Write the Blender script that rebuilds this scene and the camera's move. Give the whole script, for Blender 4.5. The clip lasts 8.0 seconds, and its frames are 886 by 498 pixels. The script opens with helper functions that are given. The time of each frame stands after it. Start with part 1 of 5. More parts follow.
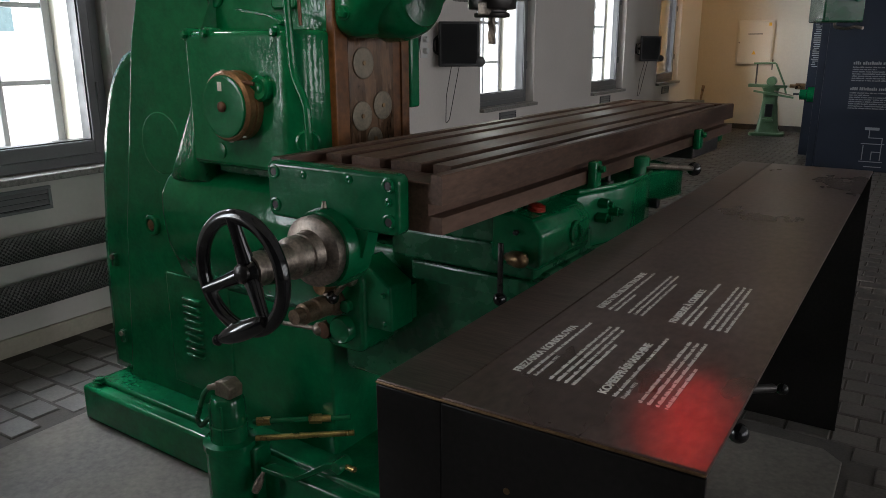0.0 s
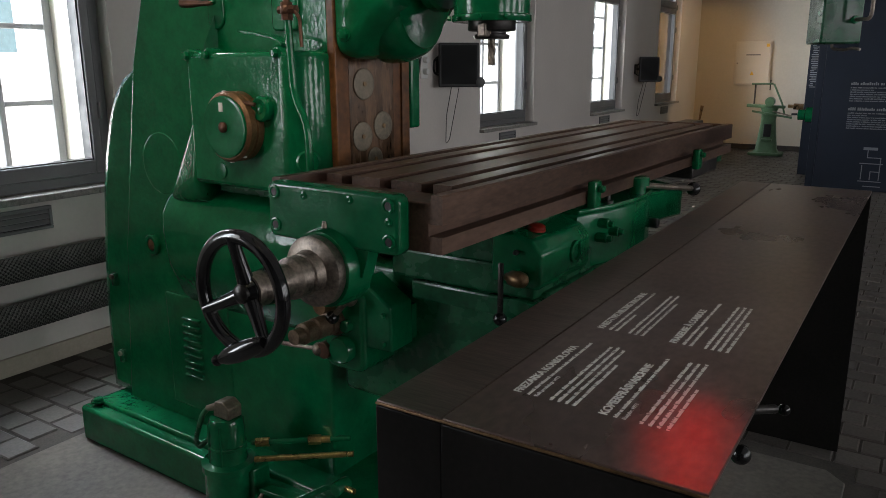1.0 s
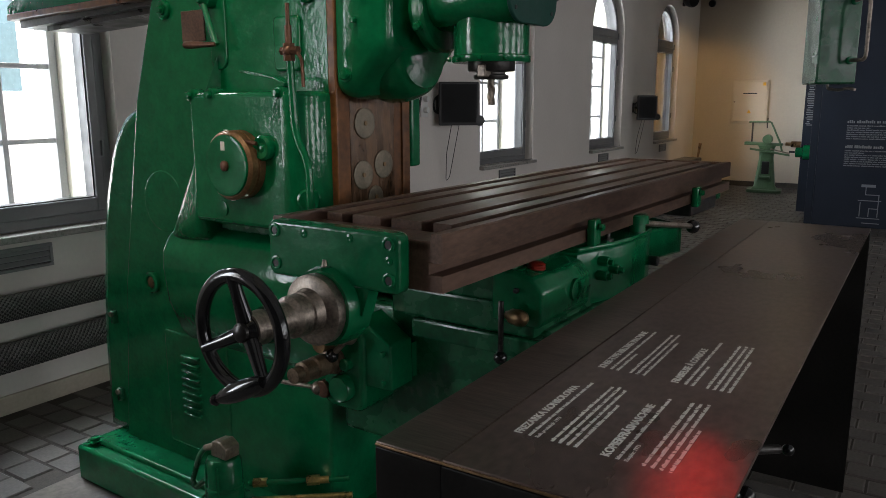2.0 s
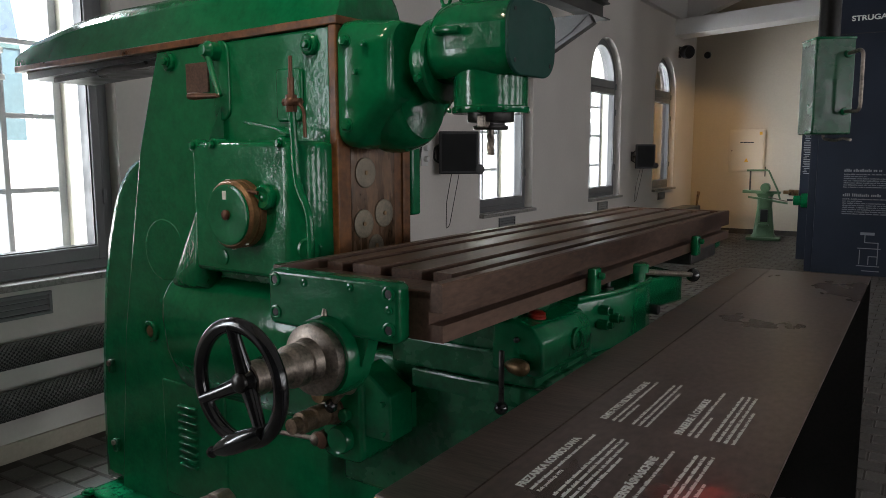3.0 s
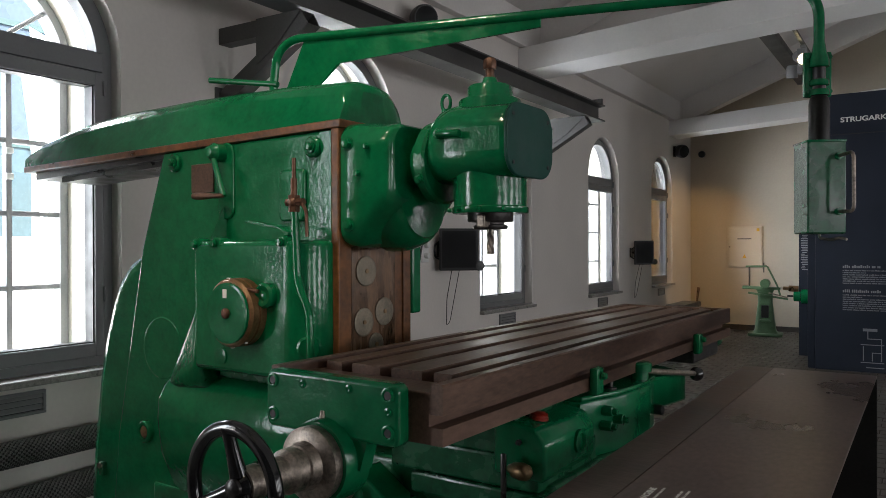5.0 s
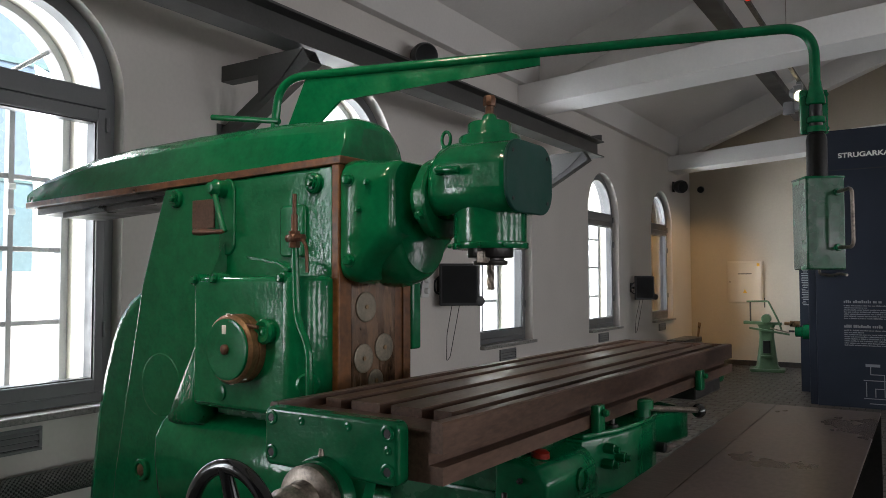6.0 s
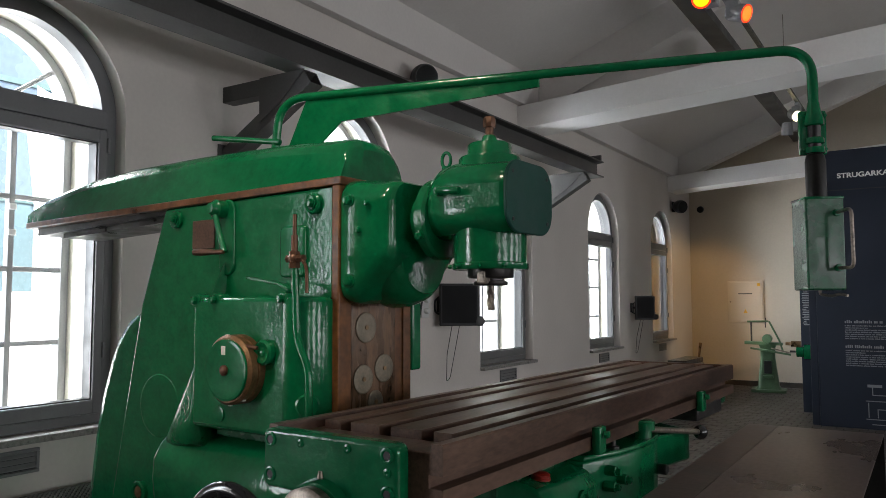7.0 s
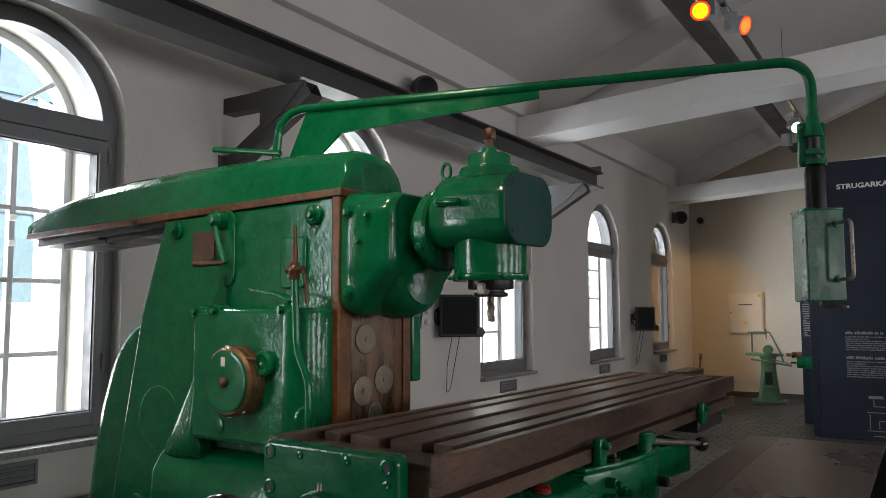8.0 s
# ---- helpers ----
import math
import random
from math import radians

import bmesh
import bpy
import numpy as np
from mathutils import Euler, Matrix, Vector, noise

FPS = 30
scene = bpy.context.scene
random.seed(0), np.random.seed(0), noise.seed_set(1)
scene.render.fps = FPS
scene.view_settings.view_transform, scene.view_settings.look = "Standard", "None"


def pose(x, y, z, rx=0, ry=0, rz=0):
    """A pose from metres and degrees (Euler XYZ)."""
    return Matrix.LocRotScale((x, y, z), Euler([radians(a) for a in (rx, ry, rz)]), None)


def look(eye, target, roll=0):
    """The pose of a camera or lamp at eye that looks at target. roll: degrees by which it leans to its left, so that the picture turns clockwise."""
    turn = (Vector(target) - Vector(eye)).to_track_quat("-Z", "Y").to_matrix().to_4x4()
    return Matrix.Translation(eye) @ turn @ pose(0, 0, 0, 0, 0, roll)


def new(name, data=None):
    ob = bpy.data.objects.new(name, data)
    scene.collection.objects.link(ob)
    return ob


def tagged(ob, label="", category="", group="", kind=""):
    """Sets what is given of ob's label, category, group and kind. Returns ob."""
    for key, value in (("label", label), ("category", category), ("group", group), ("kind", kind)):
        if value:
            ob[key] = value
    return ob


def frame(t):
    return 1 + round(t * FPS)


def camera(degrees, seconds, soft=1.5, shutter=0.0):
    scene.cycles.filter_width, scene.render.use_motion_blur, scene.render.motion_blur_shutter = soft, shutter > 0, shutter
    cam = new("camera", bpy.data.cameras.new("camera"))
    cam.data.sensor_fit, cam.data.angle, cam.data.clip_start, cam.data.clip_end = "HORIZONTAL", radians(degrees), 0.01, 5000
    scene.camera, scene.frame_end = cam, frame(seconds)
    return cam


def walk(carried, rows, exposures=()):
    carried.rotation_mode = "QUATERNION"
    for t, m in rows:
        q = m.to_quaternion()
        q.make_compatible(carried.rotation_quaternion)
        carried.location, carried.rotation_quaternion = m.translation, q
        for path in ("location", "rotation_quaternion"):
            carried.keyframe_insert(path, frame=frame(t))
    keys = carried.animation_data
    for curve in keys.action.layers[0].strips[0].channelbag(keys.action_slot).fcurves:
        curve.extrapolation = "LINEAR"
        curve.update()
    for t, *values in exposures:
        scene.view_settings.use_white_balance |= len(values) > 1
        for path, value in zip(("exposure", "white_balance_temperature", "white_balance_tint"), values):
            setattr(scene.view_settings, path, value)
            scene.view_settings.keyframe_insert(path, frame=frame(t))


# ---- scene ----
cam = camera(60.66, 8.0, soft=0.7)

# camera: a tripod shot that tilts up, seconds, height, pitch
PATH = [(0.0, 1.276, -15.24), (0.5, 1.276, -14.73), (1.0, 1.277, -13.77), (1.5, 1.279, -12.54), (3.0, 1.284, -7.43), (3.5, 1.286, -5.56), (4.0, 1.288, -3.66), (4.5, 1.290, -1.97), (5.0, 1.292, -0.23), (6.5, 1.295, 3.27), (7.0, 1.296, 3.90), (7.5, 1.297, 4.37), (8.0, 1.297, 4.72)]
walk(cam, [(t, look((-0.033, 0.051, z), (-0.033 - math.sin(radians(32.61)) * math.cos(radians(p)), 0.051 + math.cos(radians(32.61)) * math.cos(radians(p)), z + math.sin(radians(p))), -0.17)) for t, z, p in PATH], exposures=[(0.0, 1.45), (3.5, 1.58), (8.0, 1.70)])

# ---------------------------------------------------------------- world and light
world = bpy.data.worlds.new("sky")
scene.world = world
world.use_nodes = True
wn = world.node_tree.nodes
sky = wn.new("ShaderNodeTexSky")
sky.sky_type = "NISHITA"
sky.sun_disc = False
sky.sun_elevation = radians(42)
sky.sun_rotation = radians(60)
world.node_tree.links.new(sky.outputs[0], wn["Background"].inputs[0])
wn["Background"].inputs[1].default_value = 0.15


def lamp(name, kind, energy, color, m, **settings):
    data = bpy.data.lights.new(name, kind)
    data.energy, data.color = energy, color
    ob = new(name, data)
    ob.matrix_world = m
    if kind == "AREA":
        data.shape, data.size, data.size_y = "RECTANGLE", settings["size"], settings["size_y"]
    elif kind == "SUN":
        data.angle = radians(settings["angle"])
    else:
        data.shadow_soft_size = settings.get("radius", 0.04)
        if kind == "SPOT":
            data.spot_size, data.spot_blend = radians(settings["spread"]), 0.7
    return ob


lamp("sun", "SUN", 5.0, (1.0, 0.95, 0.86), look((12, 5, 11), (0, 3, 0)), angle=0.5)

WALL_X, WALL_OUT, END_Y, BACK_Y, RIGHT_X = -3.20, -3.78, 12.30, -3.6, 4.6
WINDOWS = [1.755, 3.865, 6.075, 8.49, 10.77]
HALF, SILL_Z, SPRING_Z = 0.465, 0.74, 2.155
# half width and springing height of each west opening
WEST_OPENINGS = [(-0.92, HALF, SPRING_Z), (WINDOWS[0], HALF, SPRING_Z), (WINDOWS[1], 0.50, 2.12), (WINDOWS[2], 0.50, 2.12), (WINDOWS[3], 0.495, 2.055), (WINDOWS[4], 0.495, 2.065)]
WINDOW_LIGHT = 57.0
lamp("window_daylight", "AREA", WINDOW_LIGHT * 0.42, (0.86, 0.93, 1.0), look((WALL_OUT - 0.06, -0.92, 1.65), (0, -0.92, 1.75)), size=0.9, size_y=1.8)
for y, strength in zip(WINDOWS, (0.8, 1.1, 1.1, 1.1, 1.1)):
    lamp("window_daylight", "AREA", WINDOW_LIGHT * strength, (0.88, 0.94, 1.0), look((-4.65, y - 0.95, 1.6), (-3.3, y + 0.1, 1.8)), size=1.1, size_y=1.9)
lamp("window_daylight", "AREA", WINDOW_LIGHT * 1.25, (0.86, 0.93, 1.0), look((-4.45, WINDOWS[0], 3.35), (-2.2, WINDOWS[0], 1.3)), size=1.0, size_y=1.1)
# unseen east windows, assumed; their lamps are added to light the west wall
ASSUMED_EAST_WINDOWS = [-2.2, 0.2, 2.6, 5.0, 7.4]
for y in ASSUMED_EAST_WINDOWS:
    lamp("window_daylight", "AREA", WINDOW_LIGHT * 0.23, (0.97, 0.98, 1.0), look((RIGHT_X + 0.56, y, 1.65), (0, y, 1.75)), size=0.9, size_y=1.8)


# ---------------------------------------------------------------- materials
def material(name, color, rough=0.5, metal=0.0, vary=0.15, scale=6.0, fine=80.0, bump=0.1, depth=0.002, coat=0.0, tint=None, rough_vary=0.12, emit=0.0, piece=0.0, stretch=(1, 1, 1), spec=0.5):
    """Two scales of noise drive colour, gloss and relief. piece: how much whole objects differ from one another."""
    mat = bpy.data.materials.new(name)
    mat.use_nodes = True
    nt = mat.node_tree
    N, L = nt.nodes, nt.links
    bsdf = N["Principled BSDF"]
    co = N.new("ShaderNodeTexCoord")
    mp = N.new("ShaderNodeMapping")
    mp.inputs["Scale"].default_value = stretch
    L.new(co.outputs["Object"], mp.inputs["Vector"])
    big, small = N.new("ShaderNodeTexNoise"), N.new("ShaderNodeTexNoise")
    for node, s, d in ((big, scale, 4.0), (small, fine, 3.0)):
        node.inputs["Scale"].default_value, node.inputs["Detail"].default_value = s, d
        L.new(mp.outputs[0], node.inputs["Vector"])
    mixn = N.new("ShaderNodeMath")
    mixn.operation = "MULTIPLY_ADD"
    mixn.inputs[1].default_value, mixn.inputs[2].default_value = 0.4, 0.0
    L.new(small.outputs["Fac"], mixn.inputs[0])
    add = N.new("ShaderNodeMath")
    add.operation = "MULTIPLY_ADD"
    add.inputs[1].default_value = 0.6
    L.new(big.outputs["Fac"], add.inputs[0])
    L.new(mixn.outputs[0], add.inputs[2])
    ramp = N.new("ShaderNodeValToRGB")
    dark = [c * (1 - 1.6 * vary) for c in color]
    light = [min(1, c * (1 + 1.6 * vary)) for c in (tint or color)]
    ramp.color_ramp.elements[0].position, ramp.color_ramp.elements[1].position = 0.32, 0.68
    ramp.color_ramp.elements[0].color, ramp.color_ramp.elements[1].color = (*dark, 1), (*light, 1)
    L.new(add.outputs[0], ramp.inputs[0])
    last = ramp.outputs[0]
    if piece:
        info, hsv, rng = N.new("ShaderNodeObjectInfo"), N.new("ShaderNodeHueSaturation"), N.new("ShaderNodeMapRange")
        rng.inputs["To Min"].default_value, rng.inputs["To Max"].default_value = 1 - piece, 1 + piece
        L.new(info.outputs["Random"], rng.inputs["Value"])
        L.new(rng.outputs[0], hsv.inputs["Value"])
        L.new(last, hsv.inputs["Color"])
        last = hsv.outputs[0]
    L.new(last, bsdf.inputs["Base Color"])
    rr = N.new("ShaderNodeMapRange")
    rr.inputs["From Min"].default_value, rr.inputs["From Max"].default_value = 0.3, 0.7
    rr.inputs["To Min"].default_value, rr.inputs["To Max"].default_value = max(0.02, rough - rough_vary), min(1, rough + rough_vary)
    L.new(big.outputs["Fac"], rr.inputs["Value"])
    L.new(rr.outputs[0], bsdf.inputs["Roughness"])
    bsdf.inputs["Metallic"].default_value = metal
    bsdf.inputs["Specular IOR Level"].default_value = spec
    bsdf.inputs["Coat Weight"].default_value = coat
    bsdf.inputs["Coat Roughness"].default_value = 0.08
    if bump:
        b = N.new("ShaderNodeBump")
        b.inputs["Strength"].default_value, b.inputs["Distance"].default_value = bump, depth
        L.new(add.outputs[0], b.inputs["Height"])
        L.new(b.outputs[0], bsdf.inputs["Normal"])
        L.new(b.outputs[0], bsdf.inputs["Coat Normal"])
    if emit:
        bsdf.inputs["Emission Color"].default_value = (*color, 1)
        bsdf.inputs["Emission Strength"].default_value = emit
    return mat


GREEN = material("green_enamel", (0.0022, 0.128, 0.046), 0.15, vary=0.14, scale=18, fine=70, bump=0.50, depth=0.0034, rough_vary=0.06, spec=0.5)
# darker and rougher than the main enamel; knee, saddle, pendant, small parts
GREEN_DULL = material("green_enamel_dull", (0.0040, 0.075, 0.031), 0.26, vary=0.2, scale=14, fine=80, bump=0.35, depth=0.003, tint=(0.009, 0.105, 0.042))
COVER_GREEN = material("dark_green_cover", (0.004, 0.052, 0.038), 0.45, vary=0.12, scale=14, fine=140, bump=0.15, spec=0.3)
WORN_BRONZE = material("greyed_bronze", (0.17, 0.12, 0.08), 0.5, metal=0.6, vary=0.35, scale=40, fine=200, bump=0.1, depth=0.001)
PALE_GREEN = material("pale_green_paint", (0.08, 0.155, 0.08), 0.4, vary=0.15, scale=14, fine=90)
STEEL_BROWN = material("oiled_steel_brown", (0.066, 0.035, 0.024), 0.42, metal=0.05, vary=0.30, scale=9, fine=140, bump=0.12, depth=0.001, tint=(0.108, 0.061, 0.042), stretch=(1, 0.25, 1), spec=0.35)
STEEL_DARK = material("dark_machined_steel", (0.055, 0.05, 0.048), 0.36, metal=0.7, vary=0.25, scale=12, fine=120, bump=0.1, depth=0.001)
WAY_BROWN = material("varnished_slideway", (0.088, 0.033, 0.011), 0.38, spec=0.35, vary=0.4, scale=8, fine=60, bump=0.12, depth=0.001, tint=(0.138, 0.056, 0.020))
WAY_PATCH = material("worn_slideway", (0.060, 0.029, 0.015), 0.26, metal=0.3, vary=0.5, scale=9, fine=70, bump=0.1, depth=0.001, tint=(0.125, 0.068, 0.036), stretch=(1, 2.5, 0.6))
PLUG = material("plug_metal", (0.21, 0.175, 0.13), 0.42, metal=0.5, vary=0.3, scale=20, fine=120, bump=0.1)
STEEL = material("worn_steel", (0.19, 0.16, 0.14), 0.44, metal=0.9, vary=0.35, scale=26, fine=160, bump=0.1, depth=0.001, tint=(0.30, 0.25, 0.21))
POLISHED_BRASS = material("rubbed_brass", (0.46, 0.34, 0.13), 0.3, metal=0.85, vary=0.3, scale=24, fine=150, bump=0.1, depth=0.001)
DIAL_BRONZE = material("brown_bronze", (0.185, 0.100, 0.046), 0.42, metal=0.5, vary=0.3, scale=20, fine=140, bump=0.1, depth=0.001)
BRASS = material("bronze", (0.25, 0.160, 0.085), 0.36, metal=0.85, vary=0.3, scale=24, fine=150, bump=0.1, depth=0.001)
COPPER = material("brown_copper", (0.125, 0.060, 0.036), 0.40, metal=0.5, vary=0.3, scale=30, fine=160, bump=0.1, depth=0.001)
BLACK_GLOSS = material("black_bakelite", (0.008, 0.008, 0.009), 0.16, vary=0.1, scale=20, fine=150, bump=0.05, depth=0.001, coat=0.5)
BLACK = material("black_plastic", (0.012, 0.012, 0.013), 0.42, vary=0.15, scale=20, fine=160, bump=0.05)
RED = material("red_cap", (0.28, 0.022, 0.012), 0.4, vary=0.2, scale=40, fine=200)
PLASTER = material("light_plaster", (0.64, 0.595, 0.56), 0.85, vary=0.035, scale=1.6, fine=45, bump=0.18, depth=0.002, rough_vary=0.05)
# for unseen walls; the grey is set by how much light should bounce
UNSEEN_GREY_PLASTER = material("unseen_grey_plaster", (0.34, 0.33, 0.32), 0.85, vary=0.06, scale=1.6, fine=45, bump=0.15, rough_vary=0.05)
# dark tone for the unseen south wall, so the enamel reflects less grey
LOW_BOUNCE_PLASTER = material("low_bounce_plaster", (0.10, 0.098, 0.095), 0.85, vary=0.08, scale=1.6, fine=45, bump=0.15, rough_vary=0.05)
CEILING = material("ceiling_plaster", (0.68, 0.65, 0.63), 0.88, vary=0.035, scale=1.2, fine=40, bump=0.15, depth=0.002, rough_vary=0.05)
CREAM_PLASTER = material("cream_plaster", (0.52, 0.455, 0.365), 0.85, vary=0.035, scale=1.6, fine=45, bump=0.18, depth=0.002, rough_vary=0.05)
PLINTH = material("beige_plinth", (0.46, 0.40, 0.33), 0.8, vary=0.08, scale=3, fine=60)
WHITE_BEAM = material("white_painted_concrete", (0.80, 0.78, 0.765), 0.8, vary=0.03, scale=2, fine=50, bump=0.15, depth=0.002)
IRON = material("grey_painted_iron", (0.066, 0.064, 0.062), 0.5, metal=0.1, vary=0.14, scale=4, fine=80)
FRAME_GREY = material("grey_window_frame", (0.16, 0.16, 0.165), 0.42, vary=0.05, scale=5, fine=90, bump=0.05)
OUTER_FRAME = material("pale_outer_frame", (0.24, 0.24, 0.245), 0.5, vary=0.06, scale=5, fine=90)
REVEAL = material("cream_reveal", (0.86, 0.83, 0.72), 0.8, vary=0.04, scale=3, fine=60)
GRANITE = material("granite_sill", (0.20, 0.19, 0.18), 0.35, vary=0.2, scale=60, fine=220, bump=0.03, tint=(0.25, 0.235, 0.22))
CONSOLE = material("blackened_steel_sheet", (0.140, 0.099, 0.087), 0.29, metal=0.6, vary=0.16, scale=6, fine=90, bump=0, tint=(0.195, 0.139, 0.122), rough_vary=0.03, stretch=(1, 0.5, 1))
CONSOLE_STRIP = material("brushed_blackened_steel", (0.165, 0.128, 0.112), 0.36, metal=0.8, vary=0.32, scale=5, fine=130, bump=0.06, depth=0.0005, rough_vary=0.06, stretch=(0.25, 2.5, 1))
# darker copy of the console steel, with the end sheets' shade in its colour
DARKENED_STEEL = material("darkened_steel", (0.012, 0.0105, 0.0095), 0.46, metal=0.3, spec=0.3, vary=0.3, scale=5, fine=120, bump=0.05)
PANEL_BLACK = material("blue_black_panel", (0.014, 0.019, 0.032), 0.5, spec=0.3, vary=0.15, scale=3, fine=100, bump=0.03)
LETTER_GREY = material("printed_grey", (0.22, 0.22, 0.23), 0.6, vary=0.04, scale=30, fine=200, bump=0)
LETTER = material("printed_white", (0.76, 0.74, 0.69), 0.6, vary=0.04, scale=30, fine=200, bump=0)
CONCRETE = material("concrete_pad", (0.112, 0.100, 0.086), 0.75, vary=0.28, scale=3.5, fine=60, bump=0.25, depth=0.002)
PAVER = material("dark_clinker_paver", (0.070, 0.061, 0.054), 0.50, vary=0.25, scale=9, fine=90, bump=0.5, depth=0.003, piece=0.28)
PAVER_FIELD = material("dark_clinker_field", (0.070, 0.061, 0.054), 0.50, vary=0.45, scale=7, fine=90, bump=0.5, depth=0.003)
JOINT = material("paver_joint_sand", (0.052, 0.045, 0.039), 0.9, vary=0.3, scale=12, fine=150)
HOSE = material("woven_hose", (0.15, 0.145, 0.14), 0.6, vary=0.25, scale=30, fine=200, bump=0.3)
HOSE_GAP = material("hose_core", (0.02, 0.02, 0.02), 0.8)
SCREEN = material("dark_screen", (0.005, 0.005, 0.006), 0.5, spec=0.2, vary=0.1, scale=8, fine=90, bump=0)
WHITE_METAL = material("white_enamelled_steel", (0.66, 0.655, 0.64), 0.4, vary=0.03, scale=5, fine=80, bump=0.03)
CABINET = material("cream_enamelled_steel", (0.57, 0.505, 0.41), 0.45, vary=0.03, scale=5, fine=80, bump=0.03)
LAMP_GREY = material("grey_lamp_body", (0.30, 0.30, 0.31), 0.45, vary=0.05, scale=10, fine=100)
LAMP_ON = material("warm_lamp_glass", (1.0, 0.80, 0.45), 0.4, bump=0, emit=5.0)
LAMP_RED = material("red_lamp_glass", (1.0, 0.11, 0.008), 0.4, bump=0, emit=0.9)
LAMP_AMBER = material("amber_lamp_glass", (1.0, 0.27, 0.002), 0.4, bump=0, emit=1.25)
LAMP_RING = material("red_lamp_rim", (1.0, 0.025, 0.004), 0.4, bump=0, emit=0.65)
YELLOW = material("yellow_mark", (0.75, 0.42, 0.03), 0.5, bump=0)
FACADE_WHITE = material("white_facade", (0.80, 0.80, 0.79), 0.85, vary=0.03, scale=1, fine=20)
FACADE_BLUE = material("blue_glass_facade", (0.088, 0.128, 0.180), 0.25, vary=0.12, scale=0.8, fine=10, bump=0)
FACADE_BAND = material("grey_green_facade_band", (0.07, 0.125, 0.125), 0.4, vary=0.1, scale=2, fine=20, bump=0)
FACADE_TEAL = material("teal_glass_facade", (0.075, 0.126, 0.150), 0.25, vary=0.12, scale=0.8, fine=10, bump=0)
YARD = material("yard_paving", (0.50, 0.49, 0.47), 0.85, vary=0.12, scale=3, fine=40)

GLASS = bpy.data.materials.new("window_glass")
GLASS.use_nodes = True
gb = GLASS.node_tree.nodes["Principled BSDF"]
gb.inputs["Base Color"].default_value = (1, 1, 1, 1)
gb.inputs["Roughness"].default_value = 0.0
gb.inputs["IOR"].default_value = 1.05
gb.inputs["Transmission Weight"].default_value = 1.0


# ---------------------------------------------------------------- mesh helpers
def box(bm, x0, x1, y0, y1, z0, z1, bev=0.0, seg=2):
    vs = [bm.verts.new((x, y, z)) for x in (x0, x1) for y in (y0, y1) for z in (z0, z1)]
    fs = [bm.faces.new([vs[i] for i in q]) for q in ((0, 1, 3, 2), (4, 6, 7, 5), (0, 4, 5, 1), (2, 3, 7, 6), (0, 2, 6, 4), (1, 5, 7, 3))]
    if bev:
        es = list({e for f in fs for e in f.edges})
        bmesh.ops.bevel(bm, geom=es, offset=bev, segments=seg, affect="EDGES", profile=0.5)
    return bm


def frame_of(axis):
    w = Vector(axis).normalized()
    u = w.cross(Vector((0, 0, 1)) if abs(w.z) < 0.9 else Vector((1, 0, 0))).normalized()
    return u, w.cross(u), w


def lathe(bm, p, axis, profile, seg=32):
    """Turns (radius, distance along the axis) pairs round the axis from p."""
    u, v, w = frame_of(axis)
    p = Vector(p)
    rings = []
    for r, d in profile:
        if r <= 1e-6:
            rings.append([bm.verts.new(p + w * d)])
        else:
            rings.append([bm.verts.new(p + w * d + (u * math.cos(a) + v * math.sin(a)) * r) for a in (2 * math.pi * k / seg for k in range(seg))])
    for a, b in zip(rings, rings[1:]):
        for k in range(seg):
            q = [a[k % len(a)], a[(k + 1) % len(a)], b[(k + 1) % len(b)], b[k % len(b)]]
            q = list(dict.fromkeys(q))
            if len(q) > 2:
                bm.faces.new(q)
    for ring in (rings[0], rings[-1]):
        if len(ring) > 2:
            bm.faces.new(ring)
    return bm


def cyl(bm, p, q, r, r2=None, seg=28, bev=0.0):
    p, q = Vector(p), Vector(q)
    n, r2 = (q - p).length, r if r2 is None else r2
    prof = [(r, 0), (r2, n)] if not bev else [(r - bev, 0), (r - bev * 0.3, bev * 0.3), (r, bev), (r2, n - bev), (r2 - bev * 0.3, n - bev * 0.3), (r2 - bev, n)]
    return lathe(bm, p, q - p, prof, seg)


def ball(bm, c, r, seg=20):
    return lathe(bm, Vector(c) - Vector((0, 0, r)), (0, 0, 1), [(r * math.sin(a), r - r * math.cos(a)) for a in (math.pi * k / 12 for k in range(13))], seg)


def rounded(pts, radius, n=8):
    """Rounds the inner corners of a line of points."""
    pts = [Vector(p) for p in pts]
    out = [pts[0]]
    for a, b, c in zip(pts, pts[1:], pts[2:]):
        d1, d2 = (a - b), (c - b)
        r = min(radius, d1.length * 0.48, d2.length * 0.48)
        s, e = b + d1.normalized() * r, b + d2.normalized() * r
        out += [(s * (1 - k / n) + b * (k / n)) * (1 - k / n) + (b * (1 - k / n) + e * (k / n)) * (k / n) for k in range(n + 1)]
    return out + [pts[-1]]


def tube(bm, pts, r, seg=14, radii=None):
    pts = [Vector(p) for p in pts]
    u = frame_of(pts[1] - pts[0])[0]
    rings = []
    for k, p in enumerate(pts):
        w = (pts[min(k + 1, len(pts) - 1)] - pts[max(k - 1, 0)]).normalized()
        u = (u - w * u.dot(w)).normalized()
        v = w.cross(u)
        rk = radii[k] if radii else r
        rings.append([bm.verts.new(p + (u * math.cos(a) + v * math.sin(a)) * rk) for a in (2 * math.pi * j / seg for j in range(seg))])
    for a, b in zip(rings, rings[1:]):
        for k in range(seg):
            bm.faces.new((a[k], a[(k + 1) % seg], b[(k + 1) % seg], b[k]))
    bm.faces.new(rings[0])
    bm.faces.new(rings[-1])
    return bm


